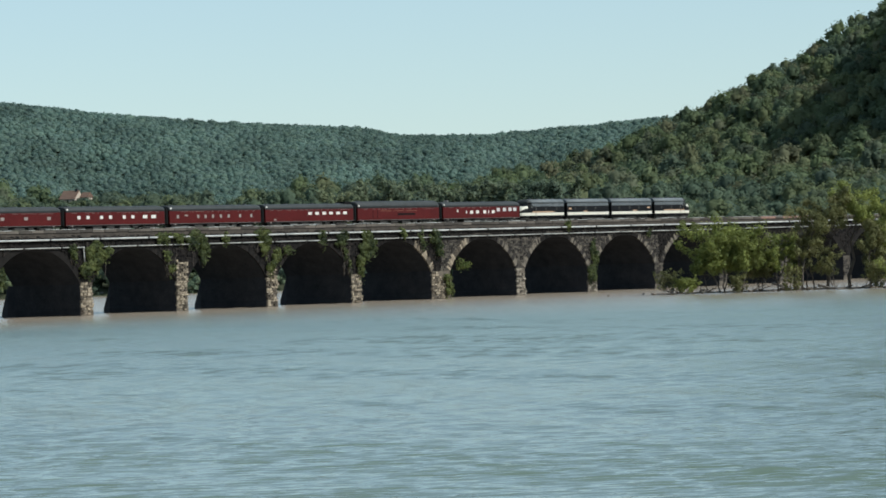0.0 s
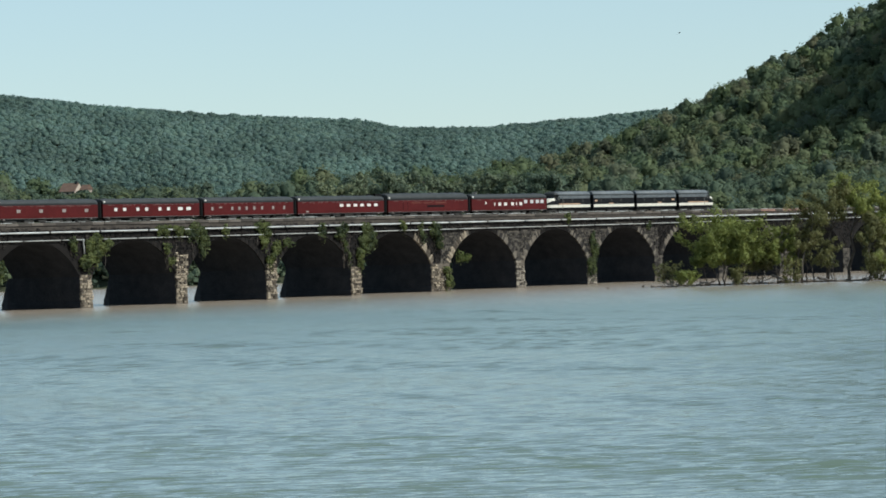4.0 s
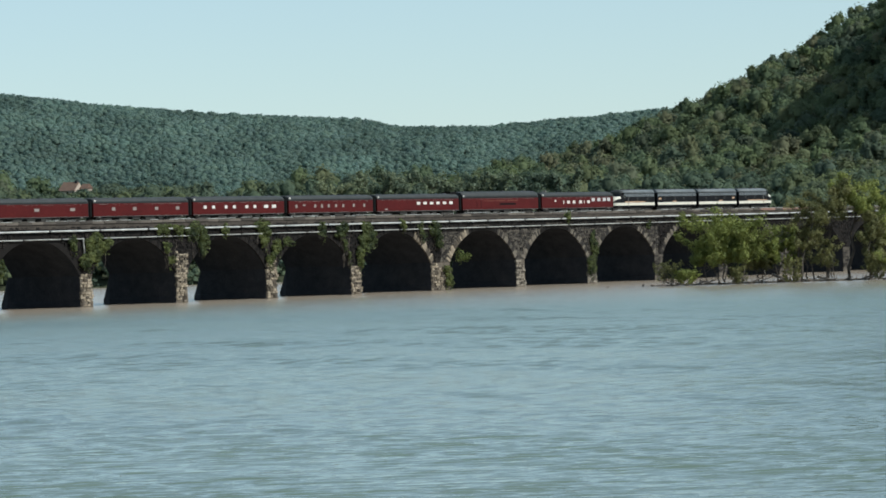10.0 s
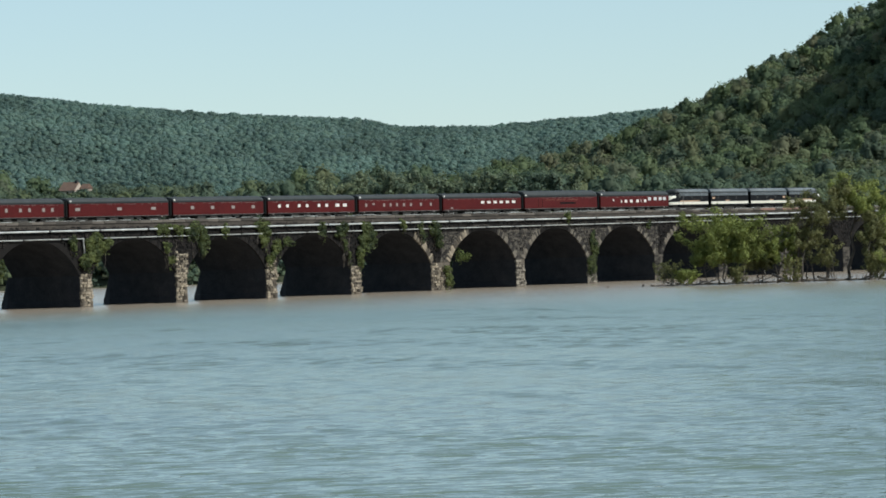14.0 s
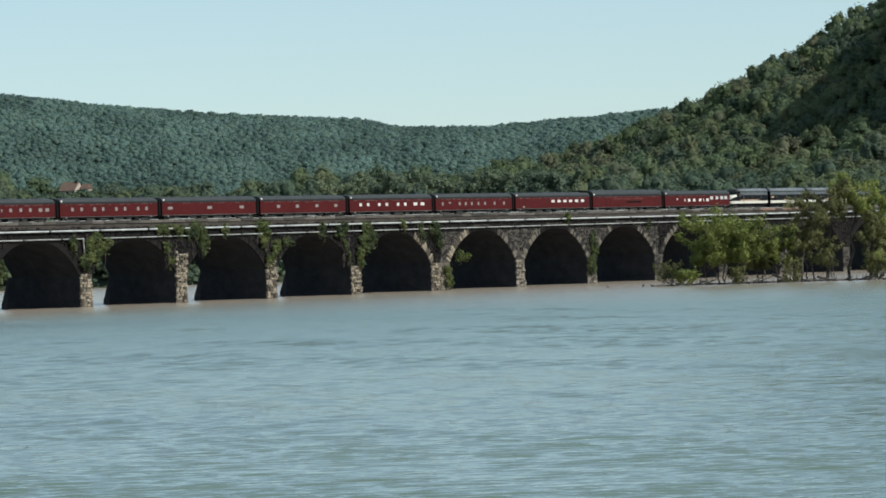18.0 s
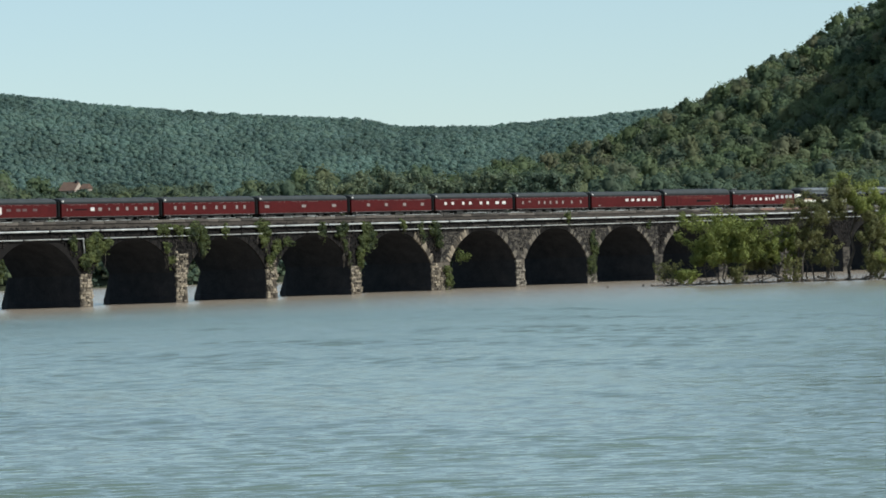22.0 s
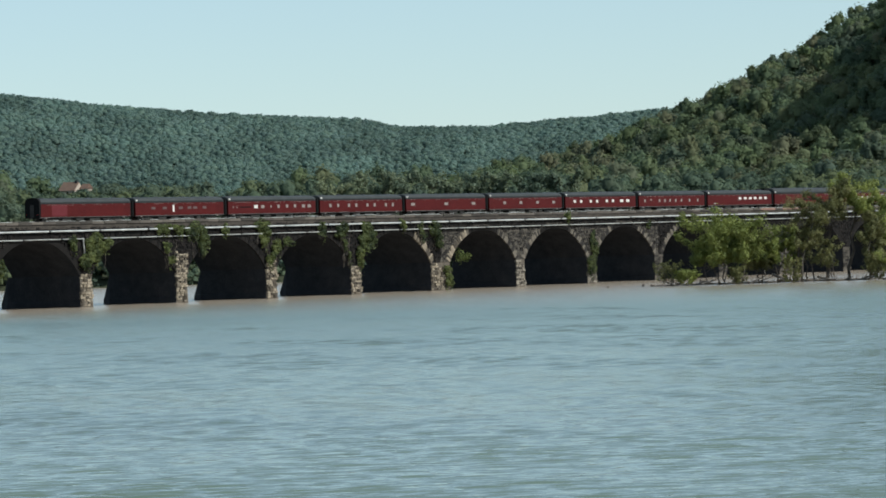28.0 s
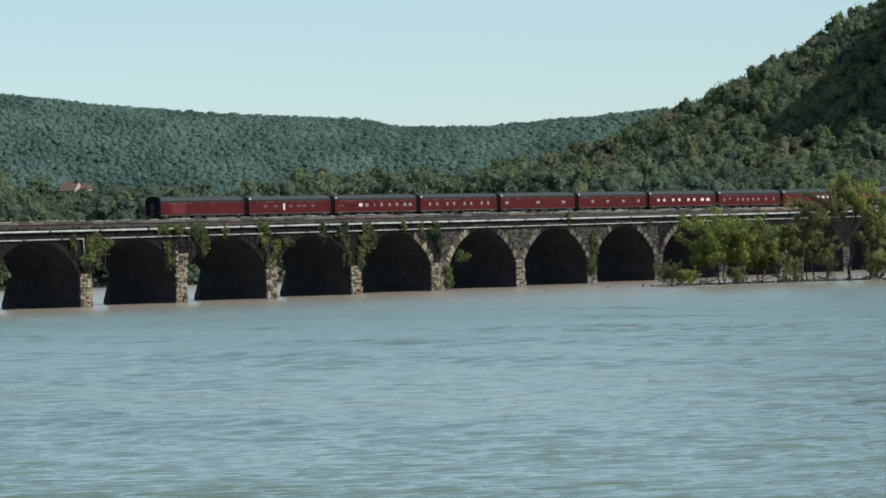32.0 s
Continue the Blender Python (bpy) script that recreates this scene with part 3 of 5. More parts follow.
def pier_row():
    """Left and right face of each pier along the bridge, from the near bank to the far one."""
    wide = {4: 5.85, 9: 5.1}
    rows = {}
    x = 467.93
    for k in range(0, 40):
        w = wide.get(k, PIER)
        rows[k] = (x, x + w)
        x += w + SPAN
    x = 467.93
    for k in range(-1, -8, -1):
        rows[k] = (x - SPAN - PIER, x - SPAN)
        x -= SPAN + PIER
    return rows


PIERS = pier_row()
bridge = new("stone_arch_bridge")
tagged(bridge, "long weathered stone arch railway bridge with creepers over a river", "bridge")


def arc_points(x0, x1, steps=24):
    """The underside of one arch, from its left spring to its right one."""
    xm, zc = (x0 + x1) / 2, CROWN - RADIUS
    return [(xm + RADIUS * math.sin(a), zc + RADIUS * math.cos(a)) for a in (-HALF + 2 * HALF * k / steps for k in range(steps + 1))]


def arch_span(name, x0, x1, left, right, steps=24, mat=STONE):
    """One solid span: vault below, level top, from pier middle to pier middle."""
    bm = bmesh.new()
    line = [(left, SPRING)] + arc_points(x0, x1, steps) + [(right, SPRING)]
    low = [[bm.verts.new((x, y, z)) for x, z in line] for y in (0.0, DEPTH)]
    high = [[bm.verts.new((x, y, TOP)) for x, z in line] for y in (0.0, DEPTH)]
    for k in range(len(line) - 1):
        bm.faces.new((low[0][k], low[0][k + 1], high[0][k + 1], high[0][k]))
        bm.faces.new((low[1][k + 1], low[1][k], high[1][k], high[1][k + 1]))
        # the underside takes the stone with shade in its colour
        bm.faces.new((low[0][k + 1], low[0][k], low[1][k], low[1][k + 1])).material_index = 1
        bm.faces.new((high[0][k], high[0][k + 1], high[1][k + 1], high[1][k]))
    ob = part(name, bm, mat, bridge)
    ob.data.materials.append(DARK_STONE)
    return ob


def pier_mesh(x0, x1, deep=DEPTH):
    """A pier: upright camera side, battered base, pointed cutwater upstream."""
    bm = bmesh.new()
    sections = []
    xm = (x0 + x1) / 2
    for z, g, nose in ((-3.2, 0.18, 2.6), (0.9, 0.12, 2.3), (1.0, 0.03, 2.2), (SPRING - 0.45, 0.0, 0.5), (SPRING, 0.0, 0.1)):
        sections.append([(x0 - g, -g * 0.6, z), (x1 + g, -g * 0.6, z), (x1 + g, deep, z), (xm + 0.4, deep + nose, z), (xm - 0.4, deep + nose, z), (x0 - g, deep, z)])
    loft(bm, sections)
    bm.normal_update()
    # every face but the camera side gets the shade-dark stone
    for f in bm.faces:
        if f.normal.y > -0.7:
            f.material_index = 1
    return bm


# shared stones
def stone_mesh(name, w, h, d, mat, seed):
    """A rough block with uneven corners; its back lies on y = 0.1."""
    r = random.Random(seed)
    bm = bmesh.new()
    vs8 = box(bm, -w / 2, w / 2, -d, 0.12, -h / 2, h / 2)
    for vert in vs8:
        if vert.co.y < 0:
            vert.co.x *= 0.86 + 0.1 * r.random()
            vert.co.z *= 0.80 + 0.14 * r.random()
            vert.co.y *= 0.3 + 1.5 * r.random()
    me = bpy.data.meshes.new(name)
    bm.normal_update()
    bm.to_mesh(me)
    bm.free()
    me.materials.append(mat)
    return me


def voussoir_mesh(mat, long=0.8):
    bm = bmesh.new()
    n = vous_n
    half = HALF / n * 0.93
    r0, r1 = RADIUS - 0.02, RADIUS + long
    ring = []
    for y in (-0.09, 0.2):
        for r, a in ((r0, -half), (r0, half), (r1, half), (r1, -half)):
            ring.append(bm.verts.new((r * math.sin(a), y, r * math.cos(a))))
    for q in ((0, 1, 2, 3), (7, 6, 5, 4), (0, 4, 5, 1), (1, 5, 6, 2), (2, 6, 7, 3), (3, 7, 4, 0)):
        bm.faces.new([ring[k] for k in q])
    me = bpy.data.meshes.new("voussoir")
    bm.normal_update()
    bm.to_mesh(me)
    bm.free()
    me.materials.append(mat)
    return me


def rubble(x0, x1, left, right, seed, mat):
    """Coursed rubble on the camera-side spandrels of one span, outside the arch ring."""
    r = random.Random(seed)
    bm = bmesh.new()
    xm, zc = (x0 + x1) / 2, CROWN - RADIUS
    z = SPRING + 0.05
    while z < TOP - 0.25:
        h = r.uniform(0.24, 0.44)
        x = left
        while x < right - 0.2:
            w = r.uniform(0.28, 0.95)
            clear = min(math.hypot(px - xm, pz - zc) for px in (x, x + w) for pz in (z, z + h))
            if clear > RADIUS + 0.82 and x + w < right + 0.3 and z + h < TOP and r.random() > 0.05:
                d = r.uniform(0.03, 0.17)
                g = 0.03
                for vert in box(bm, x + g, x + w - g, -d, 0.05, z + g, z + h - g):
                    if vert.co.y < 0:
                        vert.co += Vector((r.uniform(-0.06, 0.06), r.uniform(-0.05, 0.03), r.uniform(-0.06, 0.06)))
            x += w
        z += h
    # rubble above 10.75 m takes the darker stone
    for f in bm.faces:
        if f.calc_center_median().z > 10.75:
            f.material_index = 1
    ob = part("rubble_facing", bm, mat, bridge, "rough rubble stone facing, darker along the top")
    ob.data.materials.append(DARK_RUBBLE)
    return ob


NEAR = range(-1, 11)
grey_blocks = [stone_mesh("pier_stone", w, 0.42, 0.12, STONE_GREY, 13 + k) for k, w in enumerate((0.62, 0.8, 0.95, 1.12))]
vous_n = 61
wedges = [voussoir_mesh(VOUSSOIR, q) for q in (0.75, 0.98, 1.2)]
tan_wedges = [voussoir_mesh(STONE_PALE, q) for q in (0.9, 1.25, 1.45)]
dark_wedges = [voussoir_mesh(DARK_RING, q) for q in (0.6, 0.78)]
blocks = [stone_mesh("pier_stone", w, 0.42, 0.12, STONE_PALE, 3 + k) for k, w in enumerate((0.62, 0.8, 0.95, 1.12))]
spans = {}
for k in NEAR:
    l0, l1 = PIERS[k]
    r0, r1 = PIERS[k + 1]
    span_ob = arch_span("arch", l1, r0, (l0 + l1) / 2, (r0 + r1) / 2, 24, STAINED if k < 4 or k > 6 else STONE)
    spans[k] = span_ob
    st = rubble(l1, r0, (l0 + l1) / 2, (r0 + r1) / 2, 100 + k, DARK_RUBBLE if k < 4 or k > 6 else STONE_RUBBLE)
    tagged(st, kind="stuff")
for k in range(-1, 12):
    p0, p1 = PIERS[k]
    pier = part("pier", pier_mesh(p0, p1, DEPTH + (1.2 if k in (0, 4) else 0.0)), MORTAR, bridge, "pale weathered stone pier standing in the river")
    pier.data.materials.append(DARK_STONE)
    rs = random.Random(40 + k)
    joined = None if 0 <= k <= 6 else bmesh.new()
    z = 0.12
    high = {1: 8.6, 2: 6.6}.get(k, SPRING - 0.2)
    while z < high:
        tall = rs.uniform(0.30, 0.50)
        x = p0 - 0.02 - rs.random() * 0.1
        while x < p1 - 0.25:
            b = rs.randrange(4)
            w = (0.62, 0.8, 0.95, 1.12)[b]
            if x + w > p1 + 0.12:
                b, w = 0, 0.62
            if joined is None:
                if z < high - 0.9 or rs.random() < 0.6:
                    piece("pier_stone", (grey_blocks if k >= 5 else blocks)[b], pier, Matrix.Translation((x + w / 2, (-0.02 if z < SPRING - 0.2 else -0.1) + rs.uniform(-0.09, 0.06), z + tall / 2)) @ Matrix.Rotation(rs.uniform(-0.2, 0.2), 4, "Y") @ Matrix.Rotation(rs.uniform(-0.15, 0.15), 4, "Z") @ Matrix.Diagonal((rs.uniform(0.72, 1.08), rs.uniform(0.6, 1.7), tall / 0.42 * rs.uniform(0.75, 1.08), 1)))
            else:
                box(joined, x + 0.03, x + w - 0.03, -rs.uniform(0.05, 0.14), 0.05, z + 0.03, z + tall - 0.03)
            x += w
        z += tall
    if joined is not None:
        tagged(part("pier_facing", joined, STONE_RUBBLE, pier), kind="stuff")
for k in range(0, 9):
    xm, zc = (PIERS[k][1] + PIERS[k + 1][0]) / 2, CROWN - RADIUS
    for j in range(vous_n):
        a = -HALF + 2 * HALF * (j + 0.5) / vous_n
        pale = (k > 3 and abs(j - 30) > 10 + (j * 5 + k) % 3) or (k == 3 and j > 46)
        tan = (k == 3 and j > 43) or (k == 4 and j < 18)
        piece("voussoir", tan_wedges[(j * 5 + k) % 3] if tan else wedges[(j * 7 + k) % 3] if pale else dark_wedges[j % 2], spans[k], Matrix.Translation((xm, 0.03 * math.sin(j * 2.3 + k), zc)) @ Matrix.Rotation(a, 4, "Y"))
# the rest of the bridge, towards both banks
for side, ks in (("near", range(-7, -1)), ("far", range(11, 39))):
    for k in ks:
        (l0, l1), (r0, r1) = PIERS[k], PIERS[k + 1]
        arch_span("arch", l1, r0, (l0 + l1) / 2, (r0 + r1) / 2, 10)
        part("pier", pier_mesh(l0, l1) if side == "near" else pier_mesh(r0, r1), STONE, bridge).data.materials.append(DARK_STONE)
X0, X1 = PIERS[-7][0], PIERS[39][1]

# deck, coping, cable troughs, tracks
bm = bmesh.new()
loft(bm, [[(x, 0.25, TOP), (x, DEPTH - 0.25, TOP), (x, DEPTH - 0.25, 13.46), (x, 0.25, 13.46)] for x in (X0, X1)])
deck = part("ballast_bed", bm, BALLAST, bridge, "grey stone ballast between the parapets")
copings = []
for mat_k, mat in enumerate((COPING, COPING_RED)):
    bm = bmesh.new()
    box(bm, -1.46, 1.46, -0.34, 0.5, 0.34, 0.80, 0.04)
    me = bpy.data.meshes.new("coping_block")
    bm.to_mesh(me)
    bm.free()
    me.materials.append(mat)
    copings.append(me)
rs = random.Random(5)
x = 440.0
while x < 770:
    red = 676 < x < 712 and rs.random() < 0.75
    piece("coping_block", copings[1 if red else 0], bridge, Matrix.Translation((x, rs.uniform(-0.03, 0.03), TOP + rs.uniform(-0.03, 0.03))) @ Matrix.Rotation(rs.uniform(-0.006, 0.006), 4, "Y"))
    x += 2.96
for a, b, y0, y1 in ((X0, 438.5, -0.32, 0.5), (770.5, X1, -0.32, 0.5), (X0, X1, DEPTH - 0.5, DEPTH + 0.3)):
    bm = bmesh.new()
    box(bm, a, b, y0, y1, TOP, TOP + 0.78)
    part("coping", bm, COPING, bridge)
# string course under the coping
bm = bmesh.new()
loft(bm, [[(x, -0.10, TOP - 0.42), (x, 0.24, TOP - 0.42), (x, 0.24, TOP + 0.33), (x, -0.16, TOP + 0.33)] for x in (438.5, 770.5)])
part("string_course", bm, LEDGE, bridge, "brown weathered string course")
bm = bmesh.new()
box(bm, -0.95, 0.95, -0.24, 0.24, 0.0, 0.12, 0.02)
trough = bpy.data.meshes.new("cable_trough")
bm.to_mesh(trough)
bm.free()
trough.materials.append(TROUGH)
x = 442.0
while x < 760:
    if rs.random() < 0.75:
        piece("cable_trough", trough, bridge, Matrix.Translation((x, 1.1 + rs.uniform(-0.1, 0.1), 13.9 + rs.uniform(-0.05, 0.06))) @ Matrix.Rotation(rs.uniform(-0.012, 0.012), 4, "Y"))
    x += 1.98 if rs.random() < 0.75 else 4.5
bm = bmesh.new()
box(bm, 440, 762, 0.85, 1.35, 13.3, 13.88)
part("trough_bed", bm, DARK_STONE, bridge)
x = 440.0
while x < 760:
    run = rs.uniform(2.0, 8.0)
    row_y, row_z = rs.choice(((0.7, 13.96), (1.5, 14.10), (2.3, 14.02)))
    bm = bmesh.new()
    cane(bm, [Vector((x + run * q / 4, row_y + rs.uniform(-0.06, 0.06), row_z + rs.uniform(-0.03, 0.03))) for q in range(5)], [0.05] * 5, 6)
    part("cable", bm, PIPE_GREY, bridge, "pale cable lying on the deck's edge")
    x += run * rs.uniform(0.55, 1.5)
for y in (5.2, 9.5, 13.2):
    for off in (-0.7175, 0.7175):
        bm = bmesh.new()
        sec = [(-0.07, 0.0), (0.07, 0.0), (0.03, 0.03), (0.015, 0.10), (0.036, 0.13), (0.036, 0.17), (-0.036, 0.17), (-0.036, 0.13), (-0.015, 0.10), (-0.03, 0.03)]
        loft(bm, [[(x, y + off + sy, RAIL_Z - 0.17 + sz) for sy, sz in sec] for x in (X0 - 30, X1 + 60)])
        part("rail", bm, STEEL, bridge)
    bm = bmesh.new()
    x = 430.0
    while x < 780:
        box(bm, x, x + 0.22, y - 1.28, y + 1.28, 13.40, RAIL_Z - 0.17)
        x += 0.55
    tagged(part("sleeper_row", bm, SLEEPER, bridge), kind="stuff")


# pipes along the face
def pipe_row(z_of, y, radius, spansx, step, mat, name):
    for a, b in spansx:
        x = a
        while x < b - 0.5:
            e = min(x + step, b)
            bm = bmesh.new()
            tube(bm, (x + 0.06, y, z_of(x)), (e - 0.06, y, z_of(e)), radius, radius, 10)
            pipe = part(name, bm, mat, bridge)
            bm = bmesh.new()
            tube(bm, (e - 0.22, y, z_of(e)), (e + 0.18, y, z_of(e)), radius * 1.22, radius * 1.22, 10)
            part("coupling", bm, IRON, pipe, "dark iron pipe coupling")
            bm = bmesh.new()
            m = (x + e) / 2
            box(bm, m - 0.06, m + 0.06, y - 0.05, 0.0, z_of(m) - radius - 0.16, z_of(m) - radius + 0.02)
            part("bracket", bm, IRON, pipe)
            x = e


def upper_z(x):
    return 12.36 + (x - 462.6) * 0.0017


def lower_z(x):
    return 11.07 + (x - 462.6) * 0.0024


pipe_row(upper_z, -0.50, 0.155, [(436, 765)], 12.2, PIPE, "pipe")
pipe_row(lower_z, -0.42, 0.095, [(436, 468.6), (473.0, 765)], 9.1, PIPE_GREY, "small_pipe")
bm = bmesh.new()
tube(bm, (468.6, -0.42, lower_z(468)), (468.75, -0.42, 8.5), 0.12, 0.12, 10)
tube(bm, (468.2, -0.42, lower_z(468)), (468.74, -0.42, lower_z(468) - 0.06), 0.16, 0.16, 10)
part("drain_pipe", bm, PIPE_GREY, bridge, "white drain pipe bent down the pier")


# ---- creepers on the stone ----
def creeper(lobes, mat, label, seed, thick=1.0, stems=4):
    """A creeper of leafy lobes (place along the face, height, half width, half height) with trailing ends and stems."""
    g = np.random.default_rng(seed)
    x0 = sum(q[0] for q in lobes) / len(lobes)
    z0 = min(q[1] - q[3] for q in lobes)
    root = new("creeper")
    root.location = (x0, 0, z0)
    points, normals = [], []
    for x, z, rx, rz in lobes:
        rx *= 1.38
        n = int(430 * rx * rz * thick) + 40
        sub = g.normal(size=(9, 3))
        sub /= np.linalg.norm(sub, axis=1, keepdims=True)
        sub *= np.array([rx, 0.45, rz]) * (0.35 + 0.55 * g.random((9, 1)))
        e = g.normal(size=(n, 3))
        e /= np.linalg.norm(e, axis=1, keepdims=True)
        e[:, 1] = -np.abs(e[:, 1])
        small = 0.25 + 0.35 * g.random(9)
        pick = g.integers(0, 9, n)
        q = sub[pick] + e * small[pick][:, None] * np.array([rx, 0.75 * min(1.2, rx), rz]) * (0.75 + 0.35 * g.random((n, 1)))
        tail = g.random(n) < 0.09
        q[tail, 2] -= g.random(tail.sum()) * rz * 1.3
        q[:, 1] = np.minimum(q[:, 1] - 0.45, -0.1)
        points.append(q + np.array([x - x0, 0.0, z - z0]))
        normals.append(e + 0.4 * g.normal(size=e.shape) + np.array([0, -0.2, 0.4]))
    q, nrm = np.concatenate(points), np.concatenate(normals)
    ob = new("leaves", clump_mesh("leaves", q, nrm, 0.30 * (0.55 + 0.9 * g.random(len(q))), mat, g))
    ob.parent = root
    top = max(q[1] + q[3] for q in lobes) - z0
    for k in range(stems):
        x, z, rx, rz = lobes[k % len(lobes)]
        bm = bmesh.new()
        at = Vector((x - x0 + g.uniform(-0.5, 0.5) * rx, -0.07, g.uniform(-0.7, -0.1)))
        line = [at]
        for step in range(7):
            line.append(Vector((line[-1].x + g.uniform(-0.35, 0.35), -0.07 - 0.25 * g.random(), line[-1].z + (top + 0.3) / 7)))
        cane(bm, line, [0.05] * 8, 5)
        part("stem", bm, BARK, root, "bare grey stem")
    return tagged(root, label, "creeper", "creepers on the bridge")


GREEN = "green creeper hanging over the stone bridge face"
DARK = "dense dark green creeper hanging over the pipes"
DRY = "thin creeper with bare grey stems on the stone"
BROAD = "broad bright green creeper over the pier and pipes"
for k, (lobes, mat, label, thick, stems) in enumerate([
        ([(470.2, 10.6, 1.3, 1.1), (473.2, 9.8, 1.7, 1.0), (471.9, 11.3, 1.3, 0.8), (470.3, 7.9, 1.8, 1.2), (468.9, 7.2, 1.1, 0.8), (474.9, 10.5, 0.7, 0.6)], VINE_LEAF, BROAD, 1.0, 4),
        ([(465.9, 10.9, 0.6, 1.0), (466.3, 9.8, 0.5, 0.8)], VINE_DARK, GREEN, 0.8, 5),
        ([(448.9, 6.5, 0.5, 1.4)], VINE_LEAF, GREEN, 0.8, 2),
        ([(487.9, 12.3, 0.9, 0.8), (490.1, 12.4, 1.1, 0.9), (493.0, 12.2, 1.3, 0.9)], VINE_LEAF, GREEN, 1.0, 3),
        ([(496.4, 12.0, 1.6, 1.2), (498.9, 11.6, 1.4, 1.3), (499.3, 10.2, 1.0, 1.1), (498.9, 8.8, 0.5, 1.0)], VINE_DARK, DARK, 1.2, 4),
        ([(489.6, 9.3, 0.8, 1.1), (490.7, 7.5, 0.6, 1.1)], VINE_LEAF, DRY, 0.35, 8),
        ([(505.2, 12.2, 0.8, 1.1)], VINE_LEAF, GREEN, 0.8, 2),
        ([(515.8, 12.3, 1.4, 1.3), (515.7, 10.8, 1.3, 1.3), (513.9, 12.5, 0.9, 0.8)], VINE_LEAF, GREEN, 0.8, 6),
        ([(518.8, 8.9, 1.3, 1.1), (517.3, 7.4, 0.9, 1.4)], VINE_LEAF, GREEN, 0.7, 6),
        ([(522.1, 9.8, 1.3, 0.9)], VINE_DARK, DRY, 0.25, 8),
        ([(531.9, 11.8, 0.9, 1.3)], VINE_DARK, GREEN, 0.8, 3),
        ([(537.6, 12.0, 1.3, 1.2), (537.5, 10.8, 1.2, 0.9)], VINE_DARK, GREEN, 0.7, 5),
        ([(544.9, 11.9, 1.2, 1.2), (545.8, 10.4, 1.4, 1.4), (544.4, 9.4, 1.4, 1.4), (546.6, 9.1, 0.9, 0.9)], VINE_DARK, DARK, 1.4, 4),
        ([(542.7, 7.4, 0.9, 1.3), (542.9, 5.9, 0.6, 1.3)], VINE_LEAF, "green creeper down the front of a pier", 0.8, 4),
        ([(538.6, 8.8, 0.6, 1.2), (539.8, 6.7, 0.5, 1.3)], VINE_DARK, DRY, 0.2, 10),
        ([(556.0, 12.5, 0.7, 1.0)], VINE_LEAF, "small green tuft on the coping", 0.7, 2),
        ([(561.3, 12.1, 0.7, 1.0), (561.9, 10.5, 0.7, 1.2)], VINE_DARK, DRY, 0.4, 7),
        ([(565.7, 11.6, 1.1, 1.2), (565.9, 10.1, 1.2, 1.3), (567.1, 8.7, 0.9, 0.8)], VINE_DARK, DARK, 0.8, 4),
        ([(569.1, 3.5, 0.8, 1.0), (569.6, 1.9, 1.0, 1.2)], VINE_LEAF, "green shrub climbing the foot of a pier", 0.9, 3),
        ([(609.2, 13.1, 0.6, 1.0)], VINE_LEAF, "small green tuft on the coping", 0.8, 2),
        ([(617.8, 8.9, 0.8, 1.4), (618.5, 6.7, 0.9, 1.6), (617.3, 3.7, 1.1, 2.0)], VINE_DARK, "long green creeper down the front of a pier", 0.8, 5),
        ([(638.2, 11.2, 0.7, 0.8)], VINE_DARK, GREEN, 0.5, 3),
        ([(650.2, 12.4, 1.4, 0.9), (653.8, 12.4, 1.2, 0.9)], VINE_LEAF, GREEN, 0.9, 3)]):
    creeper(lobes, mat, label, 300 + k, thick, stems)


# the tuft that grows out of the wide pier
def tuft(x0, z0, seed):
    g = np.random.default_rng(seed)
    root = new("shrub")
    root.location = (x0, -0.05, z0)
    tips = []
    for k in range(9):
        bm = bmesh.new()
        tip = Vector((g.uniform(-1.3, 2.3), g.uniform(-1.6, -0.3), g.uniform(0.2, 2.1)))
        cane(bm, [Vector((0, 0, -0.2)), tip * 0.6, tip], [0.06, 0.035, 0.015], 5)
        tips.append(tip)
        part("stem", bm, BARK, root)
    tips = np.array(tips)
    n = 520
    q = tips[g.integers(0, len(tips), n)] * (0.55 + 0.5 * g.random((n, 1))) + g.normal(size=(n, 3)) * 0.33
    ob = new("leaves", clump_mesh("leaves", q, g.normal(size=(n, 3)) + np.array([0, -0.5, 0.6]), 0.28 * (0.6 + 0.8 * g.random(n)), VINE_PALE, g))
    ob.parent = root
    return tagged(root, "pale green shrub growing out of a bridge pier", "shrub")


tuft(573.0, 5.4, 77)


# ---- the train ----
def train_at(t):
    """How far the train's tail stands along the bridge."""
    s = t / 32.0
    return 317.0 + 50.273 * s + 212.485 * s ** 2 - 139.33 * s ** 3 + 79.746 * s ** 4 - 22.108 * s ** 5 - 3.375 * s ** 6


WHEEL = 0.46
wheelsets = []


def car_section(half_w, eave, top, n=10):
    """Half-round roofed cross-section from the sill on one side over the roof to the other."""
    pts = []
    for k in range(n + 1):
        a = math.pi * k / n
        c, s = math.cos(a), math.sin(a)
        pts.append((-half_w * math.copysign(abs(c) ** 0.72, c), eave + (top - eave) * s ** 0.8))
    return pts


